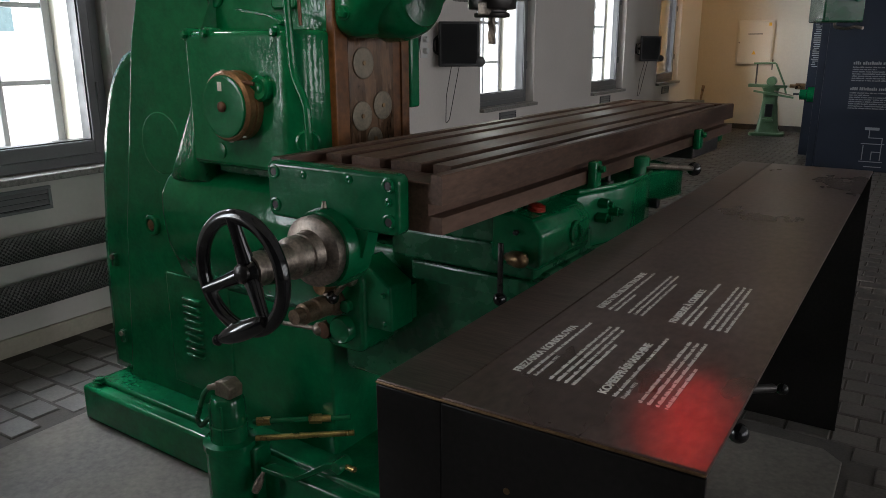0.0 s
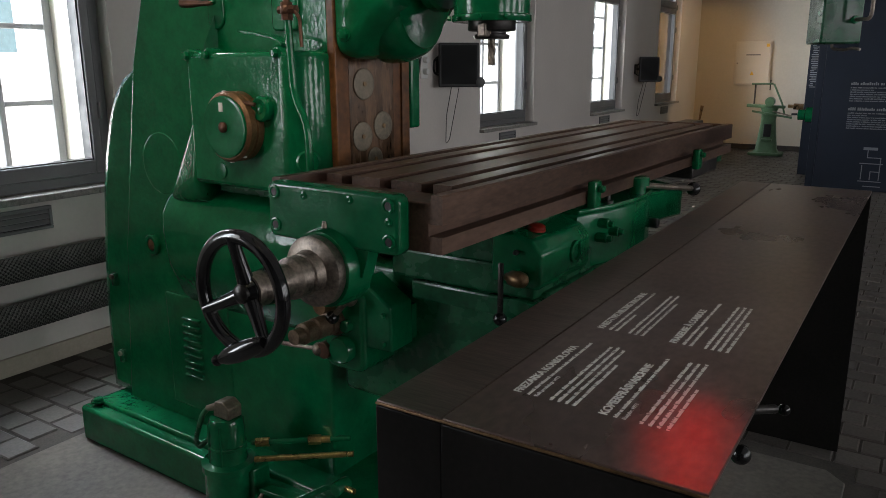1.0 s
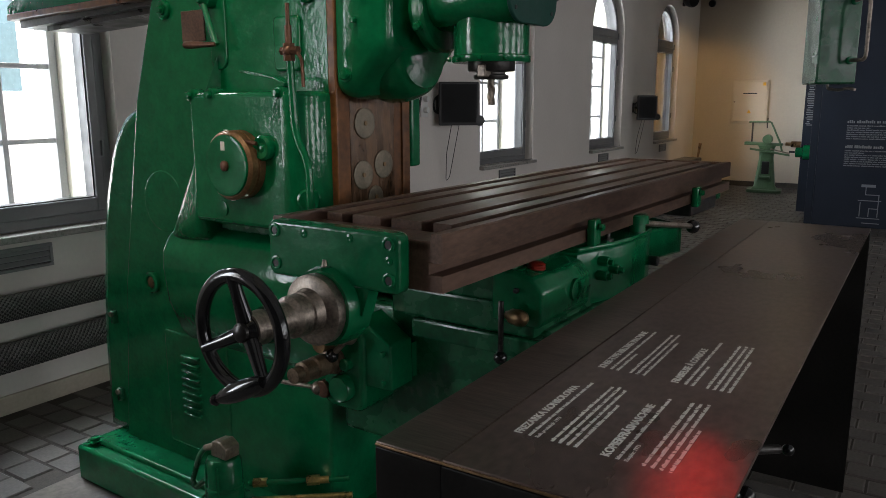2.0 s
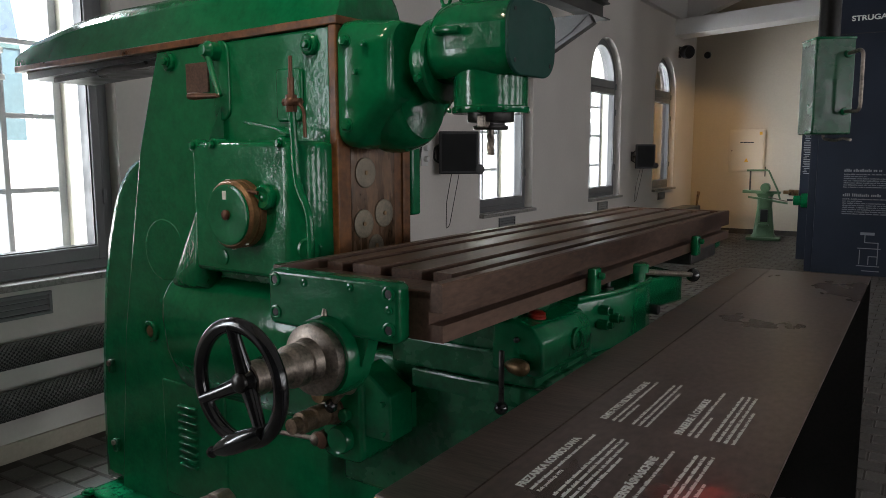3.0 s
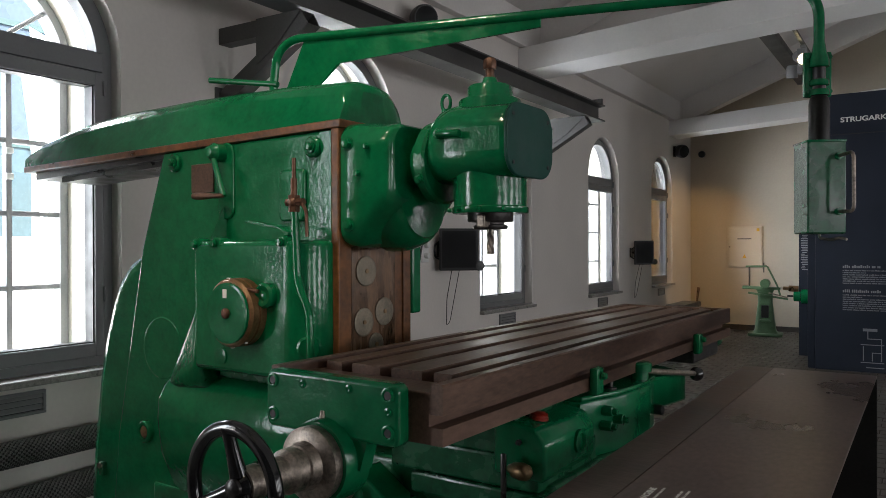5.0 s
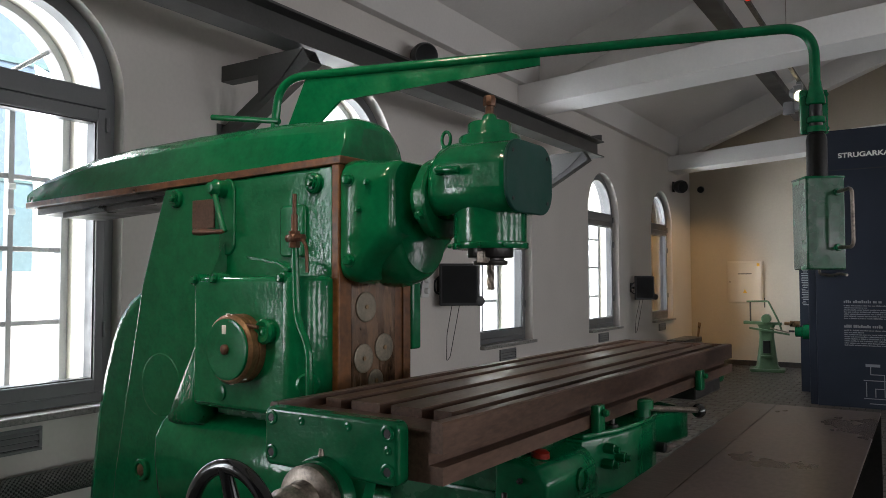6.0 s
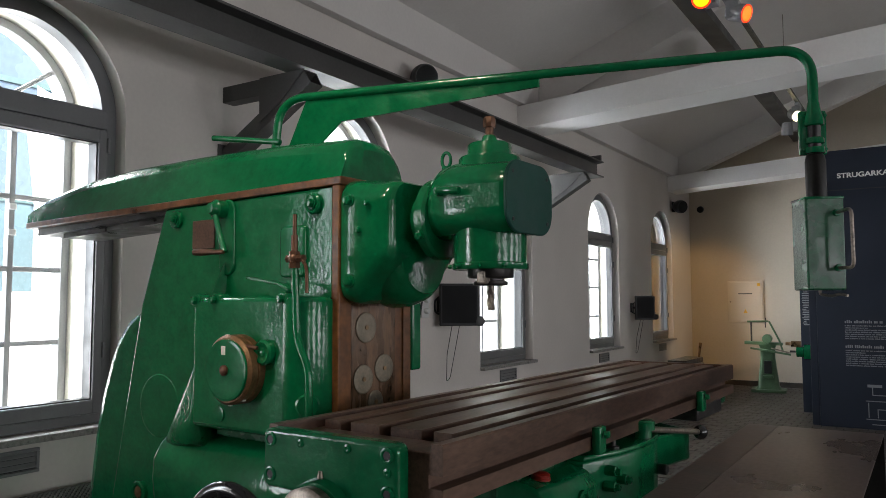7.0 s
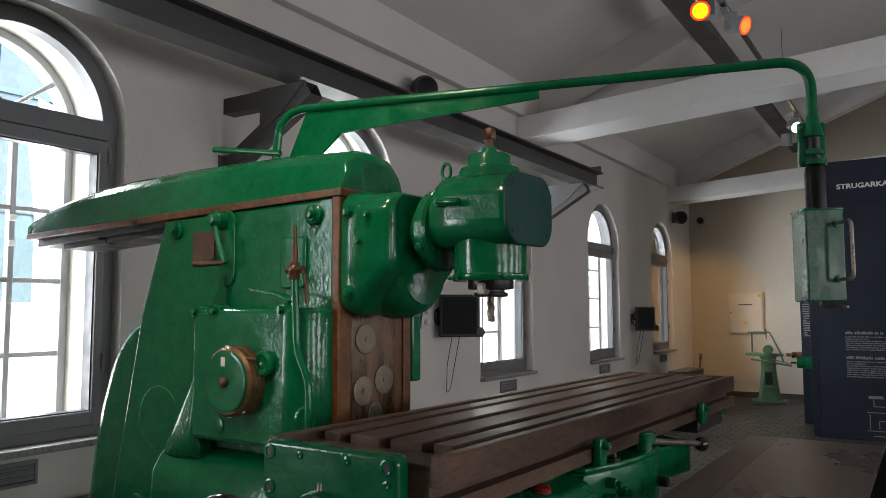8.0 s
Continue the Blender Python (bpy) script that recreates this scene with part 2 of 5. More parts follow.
def prism(bm, pts, vec, bev=0.0, seg=3, caps_only=False):
    """A flat outline drawn out along vec; bev rounds its edges (caps_only: those of the two ends)."""
    vec = Vector(vec)
    a = [bm.verts.new(Vector(p)) for p in pts]
    b = [bm.verts.new(Vector(p) + vec) for p in pts]
    f1, f2 = bm.faces.new(a), bm.faces.new(b)
    n = len(a)
    sides = [bm.faces.new((a[k], a[(k + 1) % n], b[(k + 1) % n], b[k])) for k in range(n)]
    if bev:
        es = {e for f in (f1, f2) for e in f.edges}
        if not caps_only:
            es |= {e for f in sides for e in f.edges}
        bmesh.ops.recalc_face_normals(bm, faces=[f1, f2, *sides])
        bmesh.ops.bevel(bm, geom=list(es), offset=bev, segments=seg, affect="EDGES", profile=0.5)
    return bm


def loft(bm, rings, close=True):
    """Skins rings of equally many points."""
    vs = [[bm.verts.new(Vector(p)) for p in ring] for ring in rings]
    n = len(vs[0])
    for a, b in zip(vs, vs[1:]):
        for k in range(n):
            bm.faces.new((a[k], a[(k + 1) % n], b[(k + 1) % n], b[k]))
    if close:
        bm.faces.new(vs[0])
        bm.faces.new(vs[-1])
    return bm


def rounded_rect(w, h, r, n=5):
    """Corner points of a rounded rectangle round (0, 0)."""
    out = []
    for cx, cy, a0 in ((w / 2 - r, h / 2 - r, 0), (-w / 2 + r, h / 2 - r, 90), (-w / 2 + r, -h / 2 + r, 180), (w / 2 - r, -h / 2 + r, 270)):
        out += [(cx + r * math.cos(radians(a0 + 90 * k / n)), cy + r * math.sin(radians(a0 + 90 * k / n))) for k in range(n + 1)]
    return out


def BM():
    return bmesh.new()


def finish(bm, name, sharp=38):
    bmesh.ops.recalc_face_normals(bm, faces=bm.faces)
    for f in bm.faces:
        # broad flat faces beside small bevels keep their own normal
        area = f.calc_area()
        near = [(e, g) for e in f.edges for g in e.link_faces if g is not f]
        f.smooth = not (near and all(g.calc_area() < 0.25 * area or e.calc_face_angle(0) < 0.01 or e.calc_face_angle(0) > radians(sharp) for e, g in near))
    for e in bm.edges:
        if len(e.link_faces) != 2 or e.calc_face_angle(0) > radians(sharp):
            e.smooth = False
    me = bpy.data.meshes.new(name)
    bm.to_mesh(me)
    bm.free()
    return me


def part(name, bm, mat, parent=None, label="", sharp=38, at=None):
    ob = new(name, finish(bm, name, sharp))
    ob.data.materials.append(mat)
    if at is not None:
        ob.matrix_basis = at
    if parent is not None:
        ob.parent = parent
    return tagged(ob, label=label)


def thing(name, m, label, category, group="", kind=""):
    ob = new(name)
    ob.matrix_basis = m
    ob.empty_display_size = 0.1
    return tagged(ob, label, category, group, kind)


def solid(name, bm, mat, label, category, group="", kind="", sharp=38, at=None):
    return tagged(part(name, bm, mat, None, "", sharp, at), label, category, group, kind)


def structure(name, bm, mat, label, category, sharp=38):
    return solid(name, bm, mat, label, category, kind="structure", sharp=sharp)


# ---------------------------------------------------------------- the hall
def arched_wall(x0, x1, ya, yb, top, openings):
    """A wall between the planes x0 and x1 with round-headed openings (centre, half width, springing) through it."""
    bm = BM()
    edges = [ya]
    for c, half, spring in openings:
        edges += [c - half, c + half]
    edges.append(yb)
    for a, b in zip(edges[::2], edges[1::2]):
        box(bm, x0, x1, a, b, 0, top)
    for c, half, spring in openings:
        box(bm, x0, x1, c - half, c + half, 0, SILL_Z)
        arc = [(c + half * math.cos(math.pi * k / 28), spring + half * math.sin(math.pi * k / 28)) for k in range(29)]
        for (y1, z1), (y2, z2) in zip(arc, arc[1:]):
            prism(bm, [(x0, y1, z1), (x0, y1, top), (x0, y2, top), (x0, y2, z2)], (x1 - x0, 0, 0))
    bmesh.ops.remove_doubles(bm, verts=bm.verts, dist=0.0004)
    return bm


EAVE, RIDGE_X, RIDGE_Z = 3.20, 0.7, 4.94
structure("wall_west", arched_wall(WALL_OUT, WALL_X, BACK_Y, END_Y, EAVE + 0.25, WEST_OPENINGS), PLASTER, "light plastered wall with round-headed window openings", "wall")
# out of view: the openings only serve the added east lamps
structure("wall_east", arched_wall(RIGHT_X, RIGHT_X + 0.5, BACK_Y, END_Y, EAVE, [(y, HALF, SPRING_Z) for y in ASSUMED_EAST_WINDOWS]), UNSEEN_GREY_PLASTER, "unseen grey wall with assumed openings, its tone set for bounced light", "wall")
# unseen wall added to keep the sun out of the east openings
structure("sun_block_wall", box(BM(), 8.0, 8.4, BACK_Y - 4, END_Y + 4, 0, 6.2), UNSEEN_GREY_PLASTER, "unseen plain grey wall added to block the sun", "wall")


def gable(y0, y1):
    return prism(BM(), [(WALL_OUT, y0, 0), (RIGHT_X + 0.5, y0, 0), (RIGHT_X + 0.5, y0, EAVE), (RIDGE_X, y0, RIDGE_Z + 0.12), (WALL_OUT, y0, EAVE)], (0, y1 - y0, 0))


structure("wall_north", gable(END_Y, END_Y + 0.4), CREAM_PLASTER, "cream plastered end wall", "wall")
structure("wall_south", gable(BACK_Y - 0.4, BACK_Y), LOW_BOUNCE_PLASTER, "unseen plain wall, darkened to cut grey reflections", "wall")
bm = BM()
for xe in (WALL_OUT, RIGHT_X + 0.5):
    za = EAVE - 0.037
    prism(bm, [(xe, BACK_Y - 0.4, za), (RIDGE_X, BACK_Y - 0.4, RIDGE_Z), (RIDGE_X, BACK_Y - 0.4, RIDGE_Z + 0.2), (xe, BACK_Y - 0.4, za + 0.5)], (0, END_Y - BACK_Y + 0.8, 0))
structure("ceiling", bm, CEILING, "sloping grey-white plastered ceiling", "ceiling")
# floor: bedding, concrete pad; the pavers come last in the file
structure("ground", box(BM(), -60, 60, -60, 80, -0.35, -0.30), YARD, "pale paved yard outside the hall", "ground")
floor = structure("floor", box(BM(), WALL_OUT, RIGHT_X + 0.5, BACK_Y - 0.4, END_Y + 0.4, -0.2, -0.005), JOINT, "dark clinker paved floor with sandy joints", "floor")
PAD = (-2.45, -0.12, -1.2, 2.56)
bm = prism(BM(), [(PAD[0] + cx, PAD[2] + cy, -0.01) for cx, cy in ((0, 0), (2.33, 0), (2.33, 3.70), (2.27, 3.76), (0.02, 3.75))], (0, 0, 0.017), 0.004, 2)
structure("concrete_pad", bm, CONCRETE, "grey concrete foundation pad flush with the pavers", "floor pad")
structure("baseboard", box(BM(), WALL_X, WALL_X + 0.02, BACK_Y, END_Y, -0.005, 0.075, 0.004), PLINTH, "low beige plinth along the wall", "plinth")
bm = box(BM(), WALL_X + 0.02, 4.5, END_Y - 0.02, END_Y, -0.005, 0.075, 0.004)
structure("baseboard", bm, JOINT, "dark low plinth along the end wall", "plinth")


def arch_outline(c, half, z0, zs, n=24):
    return [(c - half, z0), (c + half, z0)] + [(c + half * math.cos(math.pi * k / n), zs + half * math.sin(math.pi * k / n)) for k in range(n + 1)]


def arch_ring(bm, x0, x1, c, ho, hi, zo, zi, zs, closed=True):
    """A round-headed frame between an outer and an inner outline."""
    o, i = arch_outline(c, ho, zo, zs), arch_outline(c, hi, zi, zs)
    n = len(o)
    va = [[bm.verts.new((x, y, z)) for y, z in ring] for x in (x0, x1) for ring in (o, i)]
    a, b, d, e = va
    for k in range(n):
        m = (k + 1) % n
        if not closed and k == 0:
            continue
        for p, q in ((a, b), (b, e), (e, d), (d, a)):
            bm.faces.new((p[k], p[m], q[m], q[k]))
    return bm


def window(number, c, half, spring):
    w = thing("window_%d" % number, pose(WALL_X, c, SILL_Z), "grey round-headed window with a pale barred window behind it", "window", kind="structure")
    ahead = 0.0 if number == 1 else -0.008
    st = 0.098 if number == 1 else 0.092
    low = spring - SPRING_Z
    X = lambda x: x - WALL_X + ahead
    z = lambda v: v - SILL_Z + (low if v > 2.0 else 0.0)
    H, S = half - 0.003, z(SPRING_Z)
    part("window_frame", arch_ring(BM(), X(-3.345), X(-3.27), 0, H, H - 0.05, 0.003, 0.045, S), FRAME_GREY, w)
    bm = arch_ring(BM(), X(-3.335), X(-3.262), 0, H - 0.052, H - 0.078, z(2.19), z(2.192), S)
    part("fanlight_frame", bm, FRAME_GREY, w)
    part("transom", box(BM(), X(-3.34), X(-3.255), -H + 0.05, H - 0.05, z(2.10), z(2.19), 0.006), FRAME_GREY, w)
    bm = BM()
    box(bm, X(-3.335), X(-3.25), -H + 0.052, -H + st, 0.048, z(2.097), 0.006)
    box(bm, X(-3.335), X(-3.25), H - st, H - 0.052, 0.048, z(2.097), 0.006)
    box(bm, X(-3.334), X(-3.251), -H + st - 0.005, H - st + 0.005, 0.048, 0.112, 0.006)
    box(bm, X(-3.334), X(-3.251), -H + st - 0.005, H - st + 0.005, z(2.035), z(2.097), 0.006)
    sash = part("sash", bm, FRAME_GREY, w)
    for zz in (0.30, 0.95, 1.25):
        part("hinge", cyl(BM(), (X(-3.245), H - 0.052, zz), (X(-3.245), H - 0.052, zz + 0.07), 0.008, seg=10), FRAME_GREY, sash)
    bm = BM()
    for a, b, q, r in ((-H + st, -H + st + 0.006, 0.112, z(2.035)), (H - st - 0.006, H - st, 0.112, z(2.035)), (-H + st + 0.006, H - st - 0.006, 0.112, 0.118), (-H + st + 0.006, H - st - 0.006, z(2.029), z(2.035))):
        box(bm, X(-3.32), X(-3.262), a, b, q, r)
    part("gasket", bm, BLACK, sash)
    bm = BM()
    bm.faces.new([bm.verts.new((X(-3.30), y, q)) for y, q in ((-H + st - 0.015, 0.10), (H - st + 0.015, 0.10), (H - st + 0.015, z(2.05)), (-H + st - 0.015, z(2.05)))])
    part("pane", bm, GLASS, w).visible_shadow = False
    bm = BM()
    bm.faces.new([bm.verts.new((X(-3.30), y, q)) for y, q in arch_outline(0, H - 0.07, z(2.18), S)])
    part("pane", bm, GLASS, w).visible_shadow = False
    # the older barred window, outside
    xo, xi = X(-3.655), X(-3.60)
    if 1 < number < 5:
        xo, xi = xo + 0.11, xi + 0.11
    part("outer_frame", arch_ring(BM(), xo, xi, 0, H - 0.006, H - 0.045, 0.006, 0.05, S), OUTER_FRAME, w)
    for y in (-0.175, 0.175):
        part("mullion", box(BM(), xo + 0.01, xi - 0.006, y - 0.014, y + 0.014, 0.05, z(2.12), 0.004), OUTER_FRAME, w)
    for zz in (1.62, 1.74):
        part("latch", box(BM(), xi - 0.004, xi + 0.018, 0.150, 0.185, z(zz) - 0.014, z(zz) + 0.014, 0.004), WHITE_METAL, w)
    for zz in (1.10, 1.45, 1.79, 2.13):
        part("glazing_bar", box(BM(), xo + 0.013, xi - 0.009, -H + 0.04, H - 0.04, z(zz) - 0.012, z(zz) + 0.012, 0.004), OUTER_FRAME, w)
    arc = [(xo + 0.03, 0.155 * math.cos(math.pi * k / 14), S + 0.155 * math.sin(math.pi * k / 14)) for k in range(15)]
    part("fan_arc", tube(BM(), arc, 0.011, 8), OUTER_FRAME, w)
    for a in (38, 90, 142):
        ca, sa = math.cos(radians(a)), math.sin(radians(a))
        part("fan_bar", tube(BM(), [(xo + 0.03, 0.155 * ca, S + 0.155 * sa), (xo + 0.03, (H - 0.05) * ca, S + (H - 0.05) * sa)], 0.011, 8), OUTER_FRAME, w)
    part("reveal", arch_ring(BM(), X(WALL_OUT) + 0.01, X(-3.36), 0, half - 0.0005, half - 0.005, 0.0005, 0.005, S), REVEAL, w, "cream-painted outer reveal")
    part("window_sill", box(BM(), X(-3.255), 0.045, -half - 0.005, half + 0.012, -0.027, 0.003, 0.005), GRANITE, w, "thin grey granite sill")
    return w


for n, (c, half, spring) in enumerate(WEST_OPENINGS[1:]):
    window(n + 1, c, half, spring)


def vent(c, w=0.30, h=0.10):
    v = thing("wall_vent", pose(WALL_X, c, 0.64), "grey metal ventilation grille below the window sill", "vent", "vents under the windows")
    bm = BM()
    for a, b, q, r in ((-w / 2, w / 2, h / 2 - 0.014, h / 2), (-w / 2, w / 2, -h / 2, -h / 2 + 0.014), (-w / 2, -w / 2 + 0.014, -h / 2 + 0.014, h / 2 - 0.014), (w / 2 - 0.014, w / 2, -h / 2 + 0.014, h / 2 - 0.014)):
        box(bm, -0.002, 0.014, a, b, q, r, 0.002)
    part("frame", bm, FRAME_GREY, v)
    part("backing", box(BM(), -0.001, 0.002, -w / 2 + 0.01, w / 2 - 0.01, -h / 2 + 0.01, h / 2 - 0.01), BLACK, v)
    for k in range(3):
        zz = -0.026 + 0.024 * k
        part("slat", prism(BM(), [(0.003, -w / 2 + 0.014, zz + 0.012), (0.012, -w / 2 + 0.014, zz - 0.004), (0.012, -w / 2 + 0.014, zz), (0.003, -w / 2 + 0.014, zz + 0.016)], (0, w - 0.028, 0)), FRAME_GREY, v)


for c in (1.70, 3.85, 6.06, 8.42, 10.7):
    vent(c)

# wall plate, tie beams, rafters and the roof purlin
structure("wall_plate", box(BM(), WALL_X, -3.125, BACK_Y, END_Y, 3.115, 3.50, 0.006), CEILING, "plastered ledge beam along the top of the wall", "beam")
for n, y in enumerate((1.35, 6.42, 11.25)):
    bm = prism(BM(), [(WALL_X, y - 0.13, 2.885), (1.4, y - 0.13, 3.165), (RIGHT_X, y - 0.13, 2.93), (RIGHT_X, y - 0.13, 3.14), (1.4, y - 0.13, 3.39), (WALL_X, y - 0.13, 3.105)], (0, 0.44, 0), 0.008, 2)
    structure("tie_beam_%d" % (n + 1), bm, WHITE_BEAM, "white painted roof tie beam across the hall", "beam")
    bm = prism(BM(), [(-3.12, y + 0.17, 3.09), (RIDGE_X, y + 0.17, 4.60), (RIDGE_X, y + 0.17, 4.96), (-3.12, y + 0.17, 3.44)], (0, 0.2, 0), 0.006, 2)
    structure("rafter_%d" % (n + 1), bm, CEILING, "plastered sloping rafter", "beam")
structure("roof_purlin", box(BM(), -1.645, -1.475, BACK_Y, END_Y, 3.65, 3.735, 0.004), IRON, "dark grey steel channel along the hall", "beam")

# old crane rail on iron brackets
rail = thing("crane_rail", pose(-2.66, 2.6, 2.455), "dark grey iron crane rail on wall brackets", "crane rail")
prof = [(-0.075, 0), (0.075, 0), (0.075, 0.012), (0.008, 0.018), (0.008, 0.136), (0.075, 0.142), (0.075, 0.154), (-0.075, 0.154), (-0.075, 0.142), (-0.008, 0.136), (-0.008, 0.018), (-0.075, 0.012)]
bm = prism(BM(), [(x, -6.0, z) for x, z in prof], (0, 10.28, 0))
part("beam", bm, IRON, rail)
part("end_stop", box(BM(), -0.06, 0.06, 4.24, 4.27, 0.155, 0.215, 0.004), IRON, rail)


def hollow_bar(p, q, width, height, wall=0.006):
    """A square steel tube from p to q with open ends, upright in its own plane."""
    p, q = Vector(p), Vector(q)
    w = (q - p).normalized()
    u = Vector((0, 1, 0))
    v = w.cross(u)
    bm = BM()
    rings = []
    for c, k in ((p, 0), (q, 0), (q, wall), (p, wall)):
        a, b = width / 2 - k, height / 2 - k
        rings.append([c + u * i * a + v * j * b for i, j in ((-1, -1), (1, -1), (1, 1), (-1, 1))])
    loft(bm, rings + [rings[0]], close=False)
    bmesh.ops.remove_doubles(bm, verts=bm.verts, dist=1e-5)
    return bm


for y in (0.24, 3.86):
    strut = part("bracket_strut", hollow_bar((-0.54, y, -0.40), (0.075, y, -0.045), 0.09, 0.085), IRON, rail, sharp=20)
    part("bracket_arm", hollow_bar((-0.54, y, -0.050), (-0.04, y, -0.050), 0.08, 0.085), IRON, rail, sharp=20)
    part("gusset", prism(BM(), [(-0.25, y - 0.052, -0.006), (0.06, y - 0.052, -0.006), (-0.10, y - 0.052, -0.150), (-0.25, y - 0.052, -0.240)], (0, 0.006, 0)), IRON, rail)
    part("wall_foot", box(BM(), -0.545, -0.532, y - 0.07, y + 0.07, -0.48, -0.32, 0.003), IRON, rail)

# outside
h1 = thing("white_building", pose(-17, 22, -0.3), "bright white plastered building across the yard", "building")
part("wall", box(BM(), -6, 0, -12.6, 25, 0, 12), FACADE_WHITE, h1)
part("roof", box(BM(), -6.2, 0.3, -12.8, 25, 12, 12.4), IRON, h1)
h2 = thing("glass_building", pose(-14, 0, -0.3), "modern building with a pale blue glass facade", "building")
part("wall", box(BM(), -5, -0.08, -20, 8.2, 0, 11), FACADE_TEAL, h2)
for k in range(18):
    for j in range(5):
        y0 = 8.15 - 1.5 * (k + 1)
        part("pane", box(BM(), -0.1, 0.0, y0 + 0.03, y0 + 1.45, 1.7 + 1.9 * j, 3.5 + 1.9 * j), FACADE_BLUE if (k + j) % 3 else FACADE_TEAL, h2)
for j in range(5):
    part("band", box(BM(), -0.1, 0.04, -20, 8.2, 3.5 + 1.9 * j, 3.6 + 1.9 * j), FACADE_BAND, h2, "grey-green horizontal facade band")
structure("yard_wall", box(BM(), -9.3, -9.0, -20, 30, -0.3, 1.42), FACADE_WHITE, "low white wall along the yard", "wall")

# ---------------------------------------------------------------- the milling machine
MACHINE = pose(-1.29, 1.5, 0.0, 0, 0, -2)
mill = thing("milling_machine", MACHINE, "large dark green enamelled knee-type milling machine with a brown steel table", "milling machine")
INV = MACHINE.inverted()


def W(x, y, z):
    return INV @ Vector((x, y, z))


def bolt(parent, p, axis, r=0.012, mat=None, name="bolt", washer=True):
    bm = BM()
    if washer:
        cyl(bm, p, Vector(p) + Vector(axis).normalized() * 0.004, r * 1.35, seg=20)
    lathe(bm, Vector(p) + Vector(axis).normalized() * 0.004, axis, [(r, 0), (r, 0.007), (r * 0.8, 0.01), (0.001, 0.011)], 6)
    return part(name, bm, mat or GREEN, parent, sharp=25)


def poly(pts, y):
    return [(x, y, z) for x, z in pts]


# base and column
bm = BM()
box(bm, -1.10, 0.80, -0.13, 0.46, 0.005, 0.133, 0.012, 3)
box(bm, -1.07, 0.60, -0.085, 0.42, 0.12, 0.150, 0.008, 3)
base = part("base", bm, GREEN, mill)
for p in ((-1.05, -0.09), (-1.05, 0.40)):
    bolt(base, (p[0], p[1], 0.145), (0, 0, 1), 0.018)
bm = prism(BM(), poly([(-0.03, 0.14), (-1.0, 0.14), (-0.93, 0.70), (-0.80, 1.285), (-0.690, 1.576), (-0.03, 1.586)], 0.0), (0, 0.315, 0), 0.010, 4)
column = part("column", bm, GREEN, mill)
bm = prism(BM(), poly([(-0.55, 0.14), (-1.125, 0.14), (-1.12, 0.42), (-1.105, 0.60), (-1.065, 0.87), (-1.03, 1.0), (-0.985, 1.12), (-0.945, 1.19), (-0.89, 1.245), (-0.83, 1.272), (-0.55, 1.275)], 0.004), (0, 0.307, 0), 0.05, 6, caps_only=True)
part("motor_cover", bm, GREEN, mill, sharp=60)
bm = BM()
lathe(bm, (-0.696, 0.002, 0.985), (0, -1, 0), [(0.094, 0), (0.094, 0.002), (0.091, 0.0035), (0.0, 0.0035)], 48)
part("round_cover", bm, GREEN, column)
sight = part("sight_glass", lathe(BM(), (-0.776, 0.003, 0.722), (0, -1, 0), [(0.034, 0), (0.034, 0.014), (0.030, 0.018), (0.022, 0.018), (0.020, 0.010), (0.0, 0.010)], 32), GREEN, column)
part("lens", lathe(BM(), (-0.776, -0.0075, 0.722), (0, -1, 0), [(0.0195, 0), (0.017, 0.004), (0, 0.006)], 24), BRASS, sight)
# door with louvres
bm = box(BM(), -0.735, -0.44, -0.006, 0.004, 0.20, 0.575, 0.005)
door = part("louvred_door", bm, GREEN, column)
for k in range(9):
    z0 = 0.512 - 0.0235 * k
    x0 = -0.645 - 0.0004 * k
    bm = prism(BM(), [(x0, -0.006, z0), (x0, -0.020, z0 - 0.003), (x0, -0.018, z0 - 0.010), (x0, -0.006, z0 - 0.010)], (0.082, 0, 0), 0.002, 2)
    part("louvre", bm, GREEN, door)
for z0 in (0.577, 0.301):
    lt = part("latch", box(BM(), -1.022, -1.002, -0.012, 0.006, z0 - 0.03, z0 + 0.016, 0.004), GREEN_DULL, column)
    part("latch_pin", cyl(BM(), (-1.012, -0.018, z0 + 0.004), (-1.012, -0.008, z0 + 0.004), 0.009, seg=12), STEEL, lt)
part("small_plate", box(BM(), -0.63, -0.582, -0.005, 0.002, 0.63, 0.665, 0.002), WAY_BROWN, column, "small dark brown metal plate")
# shoulder under the gearbox
bm = prism(BM(), [(-0.62, 0.004, 0.935), (-0.62, -0.02, 0.925), (-0.62, -0.055, 0.895), (-0.62, -0.078, 0.855), (-0.62, -0.082, 0.80), (-0.62, -0.07, 0.70), (-0.62, -0.03, 0.60), (-0.62, 0.004, 0.56)], (0.68, 0, 0), 0.022, 5, caps_only=True)
part("shoulder", bm, GREEN, mill, sharp=60)
bm = BM()
hull = [(-0.435, 0.004, 1.225), (-0.425, -0.075, 1.16), (-0.42, -0.095, 0.965), (-0.415, 0.004, 0.90), (-0.60, -0.055, 0.885), (-0.67, 0.004, 0.855), (-0.57, 0.004, 0.97), (-0.42, -0.07, 0.90)]
bmesh.ops.convex_hull(bm, input=[bm.verts.new(v) for v in hull])
bmesh.ops.bevel(bm, geom=bm.edges[:], offset=0.020, segments=4, affect="EDGES", profile=0.5)
part("fillet", bm, GREEN, mill, sharp=80)
bm = BM()
bmesh.ops.convex_hull(bm, input=[bm.verts.new(v) for v in ((-0.445, 0.003, 1.31), (-0.40, 0.003, 1.31), (-0.405, -0.05, 1.31), (-0.398, 0.003, 1.43), (-0.42, 0.003, 1.37))])
part("rib", bm, GREEN, mill)
